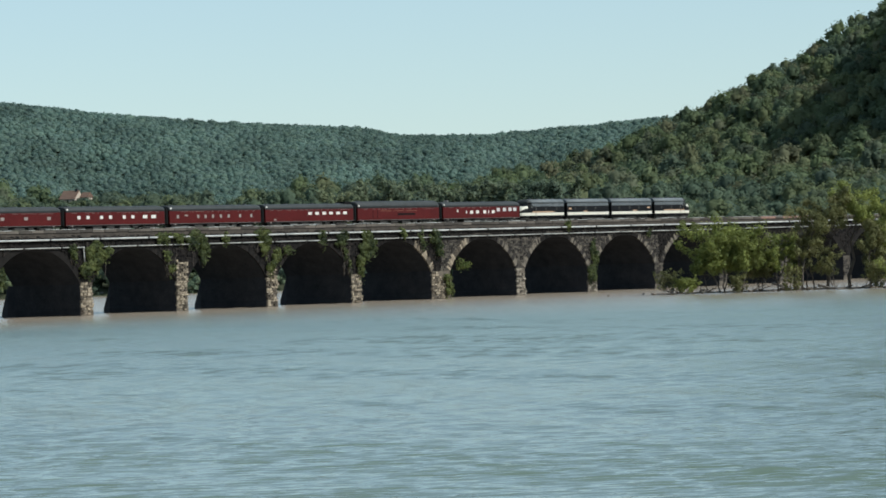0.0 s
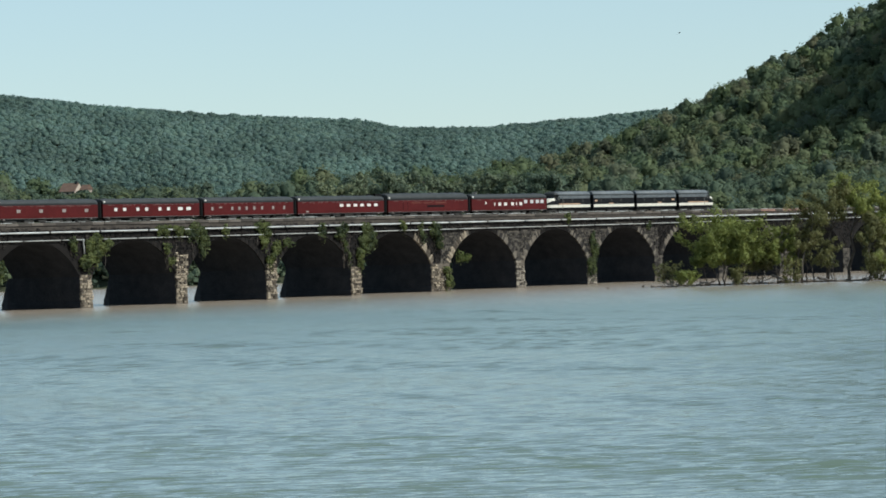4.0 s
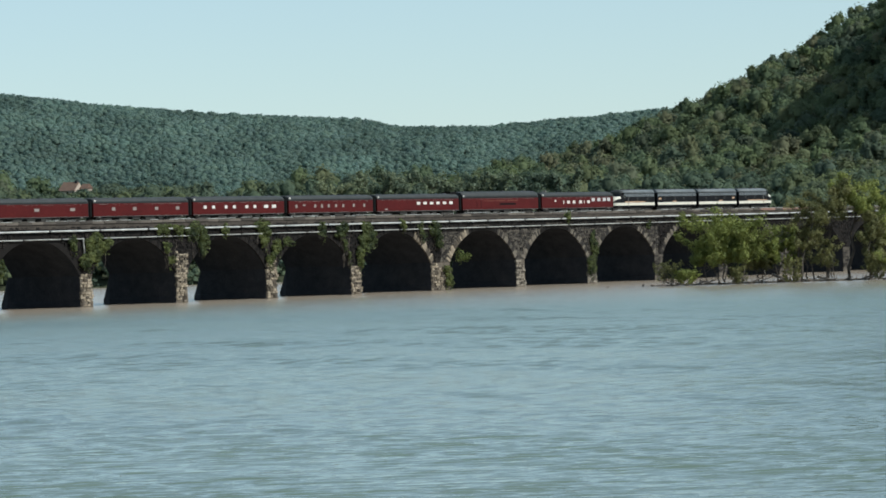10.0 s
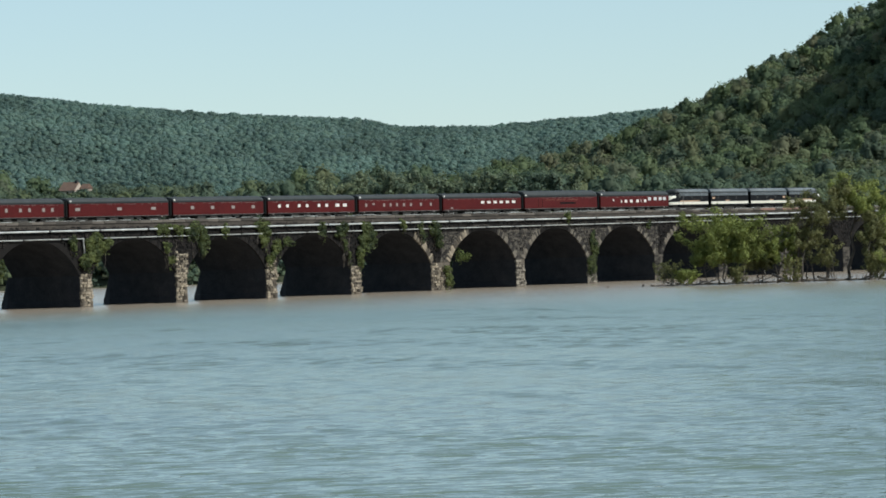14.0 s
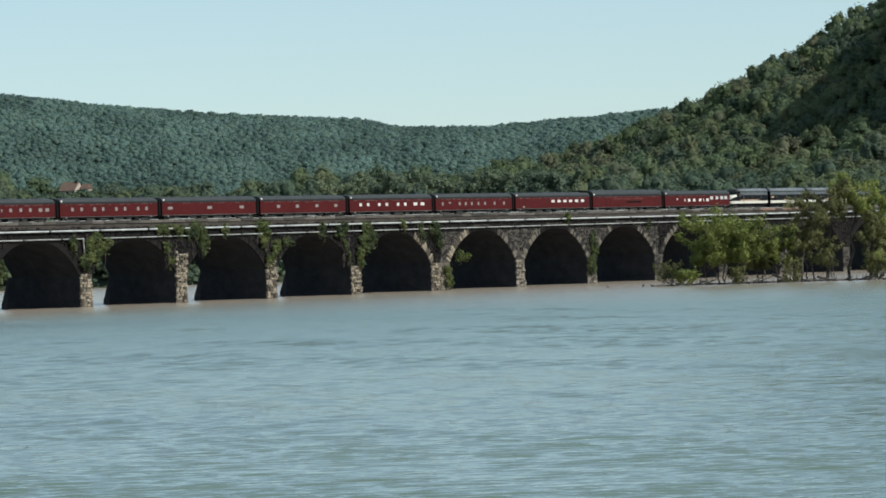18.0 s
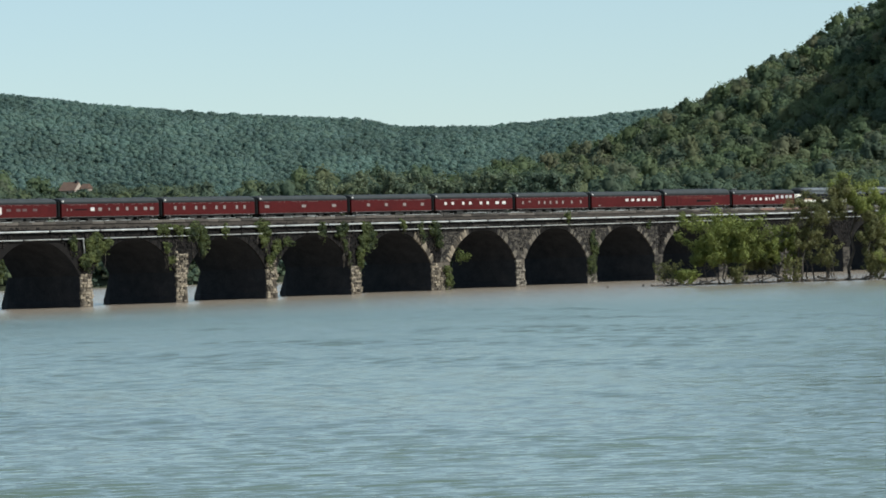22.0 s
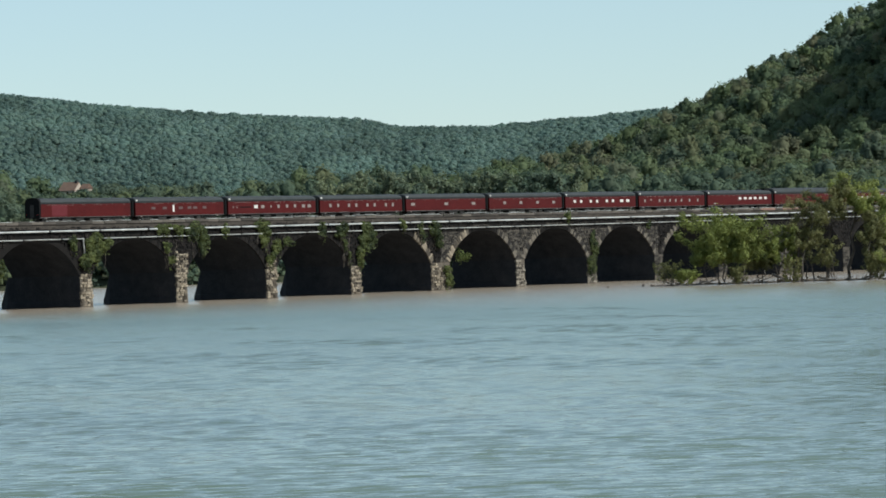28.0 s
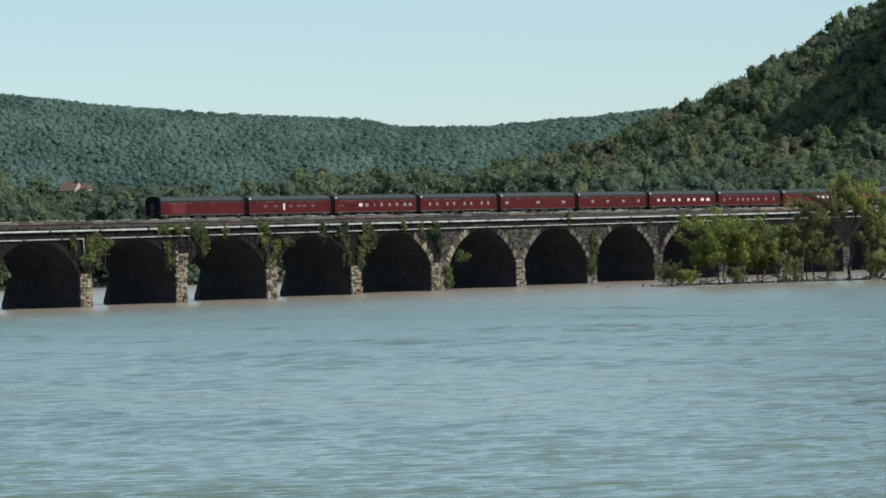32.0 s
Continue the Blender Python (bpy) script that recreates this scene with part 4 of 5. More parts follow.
def truck(parent, x, base, label):
    root_bm = bmesh.new()
    for y in (-1.12, 1.12):
        box(root_bm, -base / 2 - 0.5, base / 2 + 0.5, y - 0.07, y + 0.07, 0.42, 0.72, 0.03)
        box(root_bm, -0.45, 0.45, y - 0.12, y + 0.12, 0.25, 0.8, 0.03)
        for ax in (-base / 2, base / 2):
            box(root_bm, ax - 0.2, ax + 0.2, y - 0.14, y + 0.14, 0.28, 0.62, 0.03)
    box(root_bm, -0.3, 0.3, -1.1, 1.1, 0.5, 0.85)
    bogie = part("truck", root_bm, UNDER, parent, label)
    bogie.location = (x, 0, 0)
    for ax in (-base / 2, base / 2):
        bm = bmesh.new()
        tube(bm, (0, -0.85, 0), (0, 0.85, 0), 0.09, 0.09, 8)
        for y in (-0.72, 0.72):
            tube(bm, (0, y - 0.065, 0), (0, y + 0.065, 0), WHEEL, WHEEL, 18)
            tube(bm, (0, y - 0.1, 0), (0, y + 0.1, 0), 0.16, 0.16, 8)
        w = part("wheelset", bm, STEEL, bogie, "worn steel wheels on an axle")
        w.location = (ax, 0, WHEEL)
        wheelsets.append((w, ax))
    return bogie


SIDE = 1.50


def red_car(length, windows, label, top=4.16, tail=False, bars=(), extras=()):
    """A passenger car; windows: place, width, height, middle height, pane tone."""
    root = new("passenger_car")
    half = (length - 1.35) / 2
    bm = bmesh.new()
    sec = [(-SIDE, 1.0), (-SIDE - 0.03, 1.25), (-SIDE - 0.03, 3.28), (SIDE + 0.03, 3.28), (SIDE + 0.03, 1.25), (SIDE, 1.0)]
    loft(bm, [[(x, y, z) for y, z in sec] for x in (-half, half)])
    part("body", bm, RED, root)
    bm = bmesh.new()
    up = car_section(SIDE + 0.06, 3.25, top)
    ends = ((-half - 0.02, 0.0), (-half + 0.5, 1.0), (half - 0.5, 1.0), (half + 0.02, 0.0))
    loft(bm, [[(x, y, z if k else 3.25 + (z - 3.25) * 0.86) for y, z in up] for x, k in ends], smooth=True)
    part("roof", bm, ROOF_GREY, root, "dusty dark grey rounded roof")
    for side, z0, z1, mat, nm in ((-1, 1.0, 1.07, STEEL, "sill_strip"), (-1, 3.2, 3.27, ROOF_GREY, "gutter"), (1, 3.2, 3.27, ROOF_GREY, "gutter")):
        bm = bmesh.new()
        y = side * (SIDE + 0.045)
        box(bm, -half, half, min(y, y + side * 0.03), max(y, y + side * 0.03), z0, z1)
        part(nm, bm, mat, root)
    for d in (-1, 1):
        if tail and d < 0:
            bm = bmesh.new()
            x = -half - 0.04
            arc = [(y * 1.01, z + 0.10) for y, z in up]
            loft(bm, [[(xx, -SIDE - 0.05, 0.95)] + [(xx, y, z) for y, z in arc] + [(xx, SIDE + 0.05, 0.95)] for xx in (x - 0.12, x + 0.3)])
            part("end_wall", bm, DIAPHRAGM, root, "dark end wall of the last car")
            bm = bmesh.new()
            box(bm, x - 0.18, x - 0.121, -0.42, 0.42, 1.05, 3.1, 0.02)
            part("end_door", bm, UNDER, root)
            for y in (-1.2, 1.2):
                bm = bmesh.new()
                tube(bm, (x - 0.19, y, 1.5), (x - 0.121, y, 1.5), 0.09, 0.09, 8)
                part("tail_lamp", bm, plain("red_lens", (0.4, 0.02, 0.02), 0.2), root)
            continue
        bm = bmesh.new()
        x = d * half
        box(bm, min(x, x + d * 0.5), max(x, x + d * 0.66), -1.2, 1.2, 1.0, 3.6)
        part("diaphragm", bm, DIAPHRAGM, root, "black ribbed rubber end gangway")
    for x, w, h, z, mat in windows:
        for side in (-1, 1):
            bm = bmesh.new()
            y = side * (SIDE + 0.032)
            y1 = y + side * 0.025
            for x0, x1, z0, z1 in ((x - w / 2 - 0.07, x - w / 2, z - h / 2 - 0.07, z + h / 2 + 0.07), (x + w / 2, x + w / 2 + 0.07, z - h / 2 - 0.07, z + h / 2 + 0.07),
                                   (x - w / 2, x + w / 2, z - h / 2 - 0.07, z - h / 2), (x - w / 2, x + w / 2, z + h / 2, z + h / 2 + 0.07)):
                box(bm, x0, x1, min(y, y1), max(y, y1), z0, z1)
            fr = part("window", bm, RED, root)
            bm = bmesh.new()
            y2 = y + side * 0.012
            box(bm, x - w / 2, x + w / 2, min(y, y2), max(y, y2), z - h / 2, z + h / 2)
            # the camera side gets the reflection-toned pane, the far side dark glass
            part("pane", bm, mat if side < 0 else GLASS_DARK, fr)
    bm = bmesh.new()
    r = random.Random(int(length * 100))
    x = -half + 1.5
    while x < half - 1.5:
        if r.random() < 0.62:
            box(bm, x, x + 0.22, -SIDE - 0.052, -SIDE - 0.03, 3.0, 3.07)
        x += 0.5
    tagged(part("letter_board", bm, PANE_GREY, root, "row of small pale vents under the roof"), kind="stuff")
    for x0, x1, z0, z1, mat in bars:
        bm = bmesh.new()
        box(bm, x0, x1, -SIDE - 0.045, -SIDE - 0.031, z0, z1)
        part("lettering_bar", bm, mat, root)
    for x0, x1, y0, y1, z0, z1, mat, nm in extras:
        bm = bmesh.new()
        box(bm, x0, x1, y0, y1, z0, z1, 0.04)
        part(nm, bm, mat, root)
    bm = bmesh.new()
    box(bm, -half + 0.3, half - 0.3, -1.2, 1.2, 0.78, 1.0)
    part("underframe", bm, UNDER, root)
    for k, (a, b) in enumerate(((-5.6, -3.4), (-2.2, -0.2), (1.2, 3.8), (4.6, 5.8))):
        bm = bmesh.new()
        box(bm, a, b, -1.36, 1.3, 0.36 + 0.1 * (k % 2), 0.8, 0.04)
        part("equipment_box", bm, UNDER, root)
    for d in (-1, 1):
        truck(root, d * (half - 3.2), 2.6, "grimy four-wheel truck")
        for y in (-1, 1):
            bm = bmesh.new()
            xa = d * (half - 0.9)
            for s in range(3):
                box(bm, xa - 0.35, xa + 0.35, min(y * 1.1, y * 1.5), max(y * 1.1, y * 1.5), 0.42 + s * 0.2, 0.46 + s * 0.2)
            part("steps", bm, UNDER, root)
        if d < 0 and not tail:
            # plain white box added at the roof corner, no lamp in it
            bm = bmesh.new()
            box(bm, -half + 0.15, -half + 0.55, -SIDE - 0.12, -SIDE + 0.05, 3.44, 3.74, 0.04)
            part("corner_marker", bm, PANE_WHITE, root, "small white marker at the corner of the roof")
        # pale box added as a glint, for underframe details that catch light
        bm = bmesh.new()
        box(bm, d * (half - 1.6) - 0.2, d * (half - 1.6) + 0.2, -SIDE - 0.02, -SIDE + 0.3, 0.78, 0.99, 0.03)
        part("sill_glint", bm, PANE_GREY, root, "small pale box under the sill, a painted glint")
        bm = bmesh.new()
        tube(bm, (d * (half + 0.1), 0, 0.88), (d * (half + 0.7), 0, 0.88), 0.12, 0.1, 8)
        part("coupler", bm, IRON, root)
    for x in (-half + 2.2, -half * 0.4, half * 0.2, half - 2.6):
        bm = bmesh.new()
        box(bm, x - 0.35, x + 0.35, -0.3, 0.3, top - 0.04, top + 0.1, 0.03)
        part("roof_vent", bm, ROOF_GREY, root)
    return tagged(root, label, "train car", "red passenger cars of the train")


def win(xs, w, h, z, mat):
    return [(x, w * 0.92, h * 0.68, z, mat) for x in xs]


W, G, D = PANE_WHITE, PANE_GREY, PANE_BROWN
CARS = {
    11: (24.02, [], "last red passenger car with blank sides and a dark end", dict(tail=True, bars=[(-8.4, -4.6, 1.25, 3.0, RED_FADED)])),
    10: (24.78, win([-7.04, -4.06, 0.17, 2.51, 4.03, 6.54], 1.15, 0.62, 2.28, D) + [(-1.75, 0.5, 1.15, 2.2, W)], "red passenger car with wide dark windows and one white door window", {}),
    9: (26.07, win([-4.67], 1.1, 0.85, 2.28, W) + win([-2.78, 8.88, 10.53], 1.0, 0.8, 2.25, G) + win([-0.45], 0.35, 0.7, 2.25, G) + win([1.68, 4.12, 6.42], 0.72, 0.85, 2.28, G) + win([-10.99, -9.99], 0.25, 0.5, 2.2, G), "red passenger car with mixed wide and narrow windows", dict(bars=[(-9.2, -6.0, 2.1, 2.3, DIAPHRAGM)])),
    8: (26.02, win([-9.3, -7.0, -3.76, -1.59, 1.78, 3.98, 7.39, 9.54], 0.7, 0.9, 2.25, G), "red passenger car with four pairs of grey windows", {}),
    7: (26.73, win([-10.57, -0.01, 8.79], 1.35, 0.72, 2.25, G), "red passenger car with three wide grey windows", {}),
    6: (25.94, win([-7.19, -1.76, 3.9, 9.48], 1.0, 0.78, 2.25, G), "red passenger car with four square grey windows", {}),
    5: (26.54, win([-9.35, -7.08, -3.67, -1.37, 2.1, 4.35], 0.85, 0.8, 2.3, W) + win([7.51, 9.72], 1.3, 0.8, 2.3, W), "red passenger car with eight bright white windows", {}),
    4: (26.2, win([-10.23, -4.78, -2.8, -0.8, 1.36, 3.53, 6.66, 9.8], 0.66, 0.86, 2.2, G) + [(-7.97, 0.8, 0.28, 2.4, G)], "red passenger car with a row of narrow grey windows", {}),
    3: (26.92, win([0.01, 2.07, 4.14, 6.14, 8.23, 10.33], 1.22, 0.72, 2.42, W) + [(-10.07, 0.8, 0.28, 1.4, G)], "red passenger car with six white windows at its front half", dict(extras=[(10.8, 12.8, -1.1, 1.1, 3.95, 4.45, DIAPHRAGM, "roof_unit")])),
    2: (26.5, [], "tall windowless red baggage car with gold lettering bars", dict(top=4.5, bars=[(-5.6, -2.2, 2.63, 2.70, GOLD_DIM), (-1.6, 1.4, 2.63, 2.70, GOLD_DIM), (2.2, 5.6, 2.63, 2.70, GOLD_DIM), (-0.4, 5.0, 1.85, 2.2, DIAPHRAGM), (-8.0, -7.9, 1.3, 2.9, DIAPHRAGM), (-6.6, -6.5, 1.3, 2.9, DIAPHRAGM)])),
    1: (26.43, win([-7.92], 0.55, 0.55, 2.45, W) + win([-4.99], 0.4, 0.85, 2.2, W) + win([-3.33, -1.39, 0.93, 3.74], 1.05, 0.85, 2.2, W) + win([2.24], 0.3, 0.85, 2.2, W) + win([5.43, 7.5, 9.4, 11.0], 1.2, 0.95, 2.6, PANE_PALE), "red dome-end passenger car with stepped white windows", dict(extras=[(-9.6, -9.2, -0.4, 0.4, 4.1, 4.5, STEEL, "roof_vent")])),
}
OFFSETS = {11: 2.8, 10: 26.82, 9: 51.6, 8: 77.67, 7: 103.69, 6: 130.42, 5: 156.36, 4: 182.9, 3: 209.1, 2: 236.02, 1: 262.52}
vehicles = []
for k, (length, wins, label, more) in CARS.items():
    vehicles.append((red_car(length, wins, label, **more), OFFSETS[k] + length / 2))


def engine(length, cab, label, letters=(-0.45, 0.5), emblem=None):
    """A streamlined diesel unit; cab: 1 nose to the front, -1 nose to the rear, 0 none."""
    root = new("locomotive")
    half = (length - 1.0) / 2
    up = car_section(1.52, 3.75, 4.5)
    bm = bmesh.new()
    nose_len = 2.9
    xs = [-half, half - (nose_len if cab else 0)]
    sec = [(-1.5, 0.95), (-1.56, 1.2), (-1.56, 3.75), (1.56, 3.75), (1.56, 1.2), (1.5, 0.95)]
    loft(bm, [[(x, y, z) for y, z in sec] for x in xs])
    part("body", bm, BLACK, root)
    bm = bmesh.new()
    loft(bm, [[(x, y, z) for y, z in up] for x in xs], smooth=True)
    part("roof", bm, ENGINE_ROOF, root, "grey rounded roof")
    if cab:
        n0 = xs[1]
        bm = bmesh.new()
        rings = []
        for x, w, zt, zb in ((0.0, 1.56, 3.78, 0.95), (0.85, 1.52, 3.7, 0.9), (1.05, 1.46, 3.1, 0.86), (1.9, 1.34, 2.98, 0.8), (2.5, 1.1, 2.68, 0.8), (2.82, 0.7, 2.1, 0.85), (2.9, 0.35, 1.7, 1.0)):
            ring = []
            for j in range(16):
                a = 2 * math.pi * j / 16
                c, s = math.cos(a), math.sin(a)
                ring.append((n0 + x, w * math.copysign(abs(c) ** 0.45, c), (zt + zb) / 2 + (zt - zb) / 2 * math.copysign(abs(s) ** 0.5, s)))
            rings.append(ring)
        loft(bm, rings, smooth=True)
        part("nose", bm, BLACK, root, "black rounded nose")
        bm = bmesh.new()
        loft(bm, [[(n0 + x, y * w, 3.62 + (z - 3.62) * s) for y, z in up] for x, w, s in ((0.0, 1.0, 1.0), (0.5, 0.98, 0.95), (0.95, 0.9, 0.5))], smooth=True)
        part("cab_roof", bm, ROOF_GREY, root, "rounded cab roof")
        for y in (-0.72, 0.72):
            bm = bmesh.new()
            loft(bm, [[(n0 + 0.90, y - 0.5, 3.05), (n0 + 0.90, y + 0.5, 3.05), (n0 + 0.82, y + 0.48, 3.55), (n0 + 0.82, y - 0.48, 3.55)],
                      [(n0 + 1.12, y - 0.5, 3.05), (n0 + 1.12, y + 0.5, 3.05), (n0 + 0.93, y + 0.48, 3.55), (n0 + 0.93, y - 0.48, 3.55)]])
            part("windscreen", bm, GLASS_DARK, root)
        bm = bmesh.new()
        tube(bm, (n0 + 2.35, 0, 2.35), (n0 + 2.72, 0, 2.35), 0.26, 0.24, 12)
        part("headlight", bm, CREAM, root, "round headlight")
        for y in (-1, 1):
            bm = bmesh.new()
            box(bm, n0 - 0.55, n0 + 0.25, min(y * 1.57, y * 1.6), max(y * 1.57, y * 1.6), 2.75, 3.4)
            part("cab_window", bm, GLASS_DARK, root)
            bm = bmesh.new()
            box(bm, n0 - 1.5, n0 - 1.42, min(y * 1.58, y * 1.64), max(y * 1.58, y * 1.64), 1.2, 3.3)
            part("handrail", bm, STEEL, root)
        bm = bmesh.new()
        loft(bm, [[(n0 + x, y, z) for y, z in ((-w, 1.32), (w, 1.32), (w, 1.86), (-w, 1.86))] for x, w in ((0.05, 1.585), (0.95, 1.55), (1.6, 1.46), (2.2, 1.31), (2.6, 1.1), (2.86, 0.74), (2.97, 0.36))])
        part("nose_stripe", bm, CREAM, root, "cream stripe round the nose")
        bm = bmesh.new()
        loft(bm, [[(n0 + x, y, z) for y, z in ((-w, 0.25), (w, 0.25), (w, 0.85), (-w, 0.85))] for x, w in ((1.7, 1.2), (2.75, 0.6))])
        part("pilot", bm, UNDER, root)
        bm = bmesh.new()
        loft(bm, [[(n0 + x, y, z) for y, z in ((-w, b0), (w, b0), (w * 0.9, b1), (-w * 0.9, b1))] for x, w, b0, b1 in ((1.0, 1.5, 2.72, 3.18), (1.9, 1.38, 2.62, 3.05), (2.5, 1.12, 2.42, 2.74), (2.8, 0.8, 2.15, 2.36))])
        part("nose_cap", bm, CREAM, root, "cream painted top of the nose")
    for y in (-1, 1):
        bm = bmesh.new()
        box(bm, xs[0] + 0.12, xs[1], min(y * 1.562, y * 1.59), max(y * 1.562, y * 1.59), 1.32, 1.86)
        part("stripe", bm, CREAM, root, "broad cream side stripe")
        bm = bmesh.new()
        box(bm, half * letters[0], half * letters[1], min(y * 1.562, y * 1.585), max(y * 1.562, y * 1.585), 1.90, 2.12)
        part("lettering_bar", bm, GOLD, root, "faded gold lettering bar")
        for x in (-half * 0.62, -half * 0.1, half * 0.35):
            bm = bmesh.new()
            tube(bm, (x, y * 1.55, 2.6), (x, y * 1.6, 2.6), 0.24, 0.24, 14)
            port = part("porthole", bm, UNDER, root)
            bm = bmesh.new()
            tube(bm, (x, y * 1.59, 2.6), (x, y * 1.61, 2.6), 0.18, 0.18, 14)
            part("pane", bm, GLASS_DARK, port)
        bm = bmesh.new()
        box(bm, xs[0] + 0.15, xs[1] - 0.1, min(y * 1.562, y * 1.575), max(y * 1.562, y * 1.575), 3.06, 3.62)
        x = xs[0] + 0.2
        while x < xs[1] - 0.3:
            box(bm, x, x + 0.08, min(y * 1.576, y * 1.60), max(y * 1.576, y * 1.60), 3.08, 3.6)
            x += 0.2
        part("side_grille", bm, ENGINE_ROOF, root, "grey ribbed grille along the upper side")
        if emblem is not None:
            bm = bmesh.new()
            box(bm, half * emblem - 0.5, half * emblem + 0.5, min(y * 1.562, y * 1.58), max(y * 1.562, y * 1.58), 2.42, 2.74, 0.01)
            part("emblem", bm, GOLD, root, "small gold emblem")
        bm = bmesh.new()
        box(bm, xs[0] + 0.3, xs[1] - 0.2, min(y * 1.562, y * 1.588), max(y * 1.562, y * 1.588), 3.62, 3.72)
        part("gutter", bm, ROOF_GREY, root)
    for x in (-half * 0.7, -half * 0.35, 0.1, half * 0.32):
        bm = bmesh.new()
        tube(bm, (x, 0, 4.42), (x, 0, 4.62), 0.5, 0.5, 14)
        part("roof_fan", bm, UNDER, root)
    for d in (-1, 1):
        if cab == 0 or d < 0:
            bm = bmesh.new()
            x = d * half
            box(bm, min(x, x + d * 0.35), max(x, x + d * 0.35), -0.9, 0.9, 1.0, 3.6)
            part("diaphragm", bm, DIAPHRAGM, root)
        truck(root, d * (half - 2.9) - (0.9 if cab and d > 0 else 0), 2.75, "grimy four-wheel power truck")
    bm = bmesh.new()
    box(bm, -1.9, 1.9, -1.3, 1.3, 0.32, 0.95, 0.08)
    part("fuel_tank", bm, UNDER, root)
    bm = bmesh.new()
    box(bm, -half + 0.2, half - 1.2, -1.15, 1.15, 0.75, 0.96)
    part("underframe", bm, UNDER, root)
    return tagged(root, label, "locomotive", "diesel units that lead the train")


turned = {}
UNITS = ((288.95, 304.18, -1, "black and cream diesel locomotive with its cab to the rear", (-0.5, 0.55), None), (304.18, 319.99, 0, "black and cream cabless diesel unit with grey roof", (-0.22, -0.02), -0.86),
         (319.99, 335.86, 0, "black and cream cabless diesel unit with grey roof", (0.06, 0.26), 0.84), (335.86, 351.11, 1, "black and cream leading diesel locomotive with rounded nose", (-0.5, 0.6), None))
for a, b, cab, label, letters, emblem in UNITS:
    unit = engine(b - a, cab, label, letters, emblem)
    vehicles.append((unit, (a + b) / 2))
    turned[unit.name] = cab < 0

# ---- the wooded islet beside the bridge ----
bm = bmesh.new()
irng = random.Random(21)
ring0, ring1 = [], []
N_IS = 60
for k in range(N_IS):
    a = 2 * math.pi * k / N_IS
    wob = 1 + 0.22 * math.sin(3 * a + 1) * math.cos(7 * a) + 0.1 * irng.uniform(-1, 1)
    c = spot(110 + 76 * math.cos(a), 664 + 9.5 * math.sin(a) * wob)
    ring0.append((c.x, c.y, -0.6))
    c = spot(110 + 74 * math.cos(a), 664 + 8.0 * math.sin(a) * wob)
    ring1.append((c.x, c.y, 0.10 + 0.12 * irng.random()))
loft(bm, [ring0, ring1])
islet = part("mud_bank", bm, MUD)
tagged(islet, "low muddy islet shore at the water's edge", "river bank", kind="structure")


def branchy_tree(name, u, v, height, width, leaves, size, mat, label, seed, lean=0.0, trunks=1, bare=0.25, crown_low=0.25, category="tree", group="trees on the islet", z0=0.0):
    """A tree of tapered trunks and limbs with a loose crown of many small leaf clumps."""
    g = np.random.default_rng(seed)
    base = spot(u, v, z0)
    root = new(name)
    root.location = base
    side = ASIDE
    tips = []
    for tk in range(trunks):
        bm = bmesh.new()
        foot = Vector((side.x, side.y, 0)) * (tk - (trunks - 1) / 2) * width * 0.14 + Vector((g.normal() * 0.3, g.normal() * 0.3, -0.5))
        bend = lean + g.normal() * 0.10 + (tk - (trunks - 1) / 2) * 0.16
        pts = [foot]
        for s in range(1, 7):
            q = s / 6
            pts.append(foot + Vector((side.x * bend * height * q, side.y * bend * height * q, height * 0.86 * q)) + Vector((g.normal(), g.normal(), 0)) * 0.02 * height)
        r0 = 0.019 * height / (trunks ** 0.35)
        cane(bm, pts, [r0 * (1 - s / 7.5) for s in range(7)], 7)
        part("trunk", bm, BARK, root)
        for b in range(13):
            bm = bmesh.new()
            q = bare + (1 - bare) * (b + g.random()) / 13
            s = min(5, int(q * 6))
            a0 = pts[s].lerp(pts[s + 1], q * 6 - s)
            reach = width * 0.5 * (0.35 + 0.75 * g.random()) * (1 - 0.55 * max(0.0, q - 0.5))
            an = g.random() * 2 * math.pi
            dirv = Vector((math.cos(an), math.sin(an), 0.35 + 0.5 * g.random()))
            m1 = a0 + dirv * reach * 0.55
            m2 = m1 + (dirv + Vector((g.normal() * 0.3, g.normal() * 0.3, 0.15))) * reach * 0.45
            cane(bm, [a0, m1, m2], [r0 * 0.34, r0 * 0.2, r0 * 0.07], 5)
            tips += [m1, m2, (m1 + m2) / 2, m2 + Vector((g.normal(), g.normal(), g.normal())) * width * 0.07]
            part("limb", bm, BARK, root)
        tips += [pts[6], pts[5]]
    tips = np.array([tuple(t) for t in tips])
    tips = tips[tips[:, 2] > height * crown_low]
    spread = width * 0.095
    pick = g.integers(0, len(tips), leaves)
    off = g.normal(size=(leaves, 3))
    rad = spread * (0.45 + 0.85 * g.random((len(tips), 1)))[pick]
    q = tips[pick] + off * rad * 0.62
    q[:, 2] = np.maximum(q[:, 2], height * crown_low * 0.55)
    nrm = off + 0.5 * g.normal(size=off.shape) + np.array([0, 0, 0.35])
    ob = new("crown", clump_mesh("crown", q, nrm, size * (0.55 + 0.9 * g.random(leaves)), mat, g, 1.25))
    ob.parent = root
    return tagged(root, label, category, group)


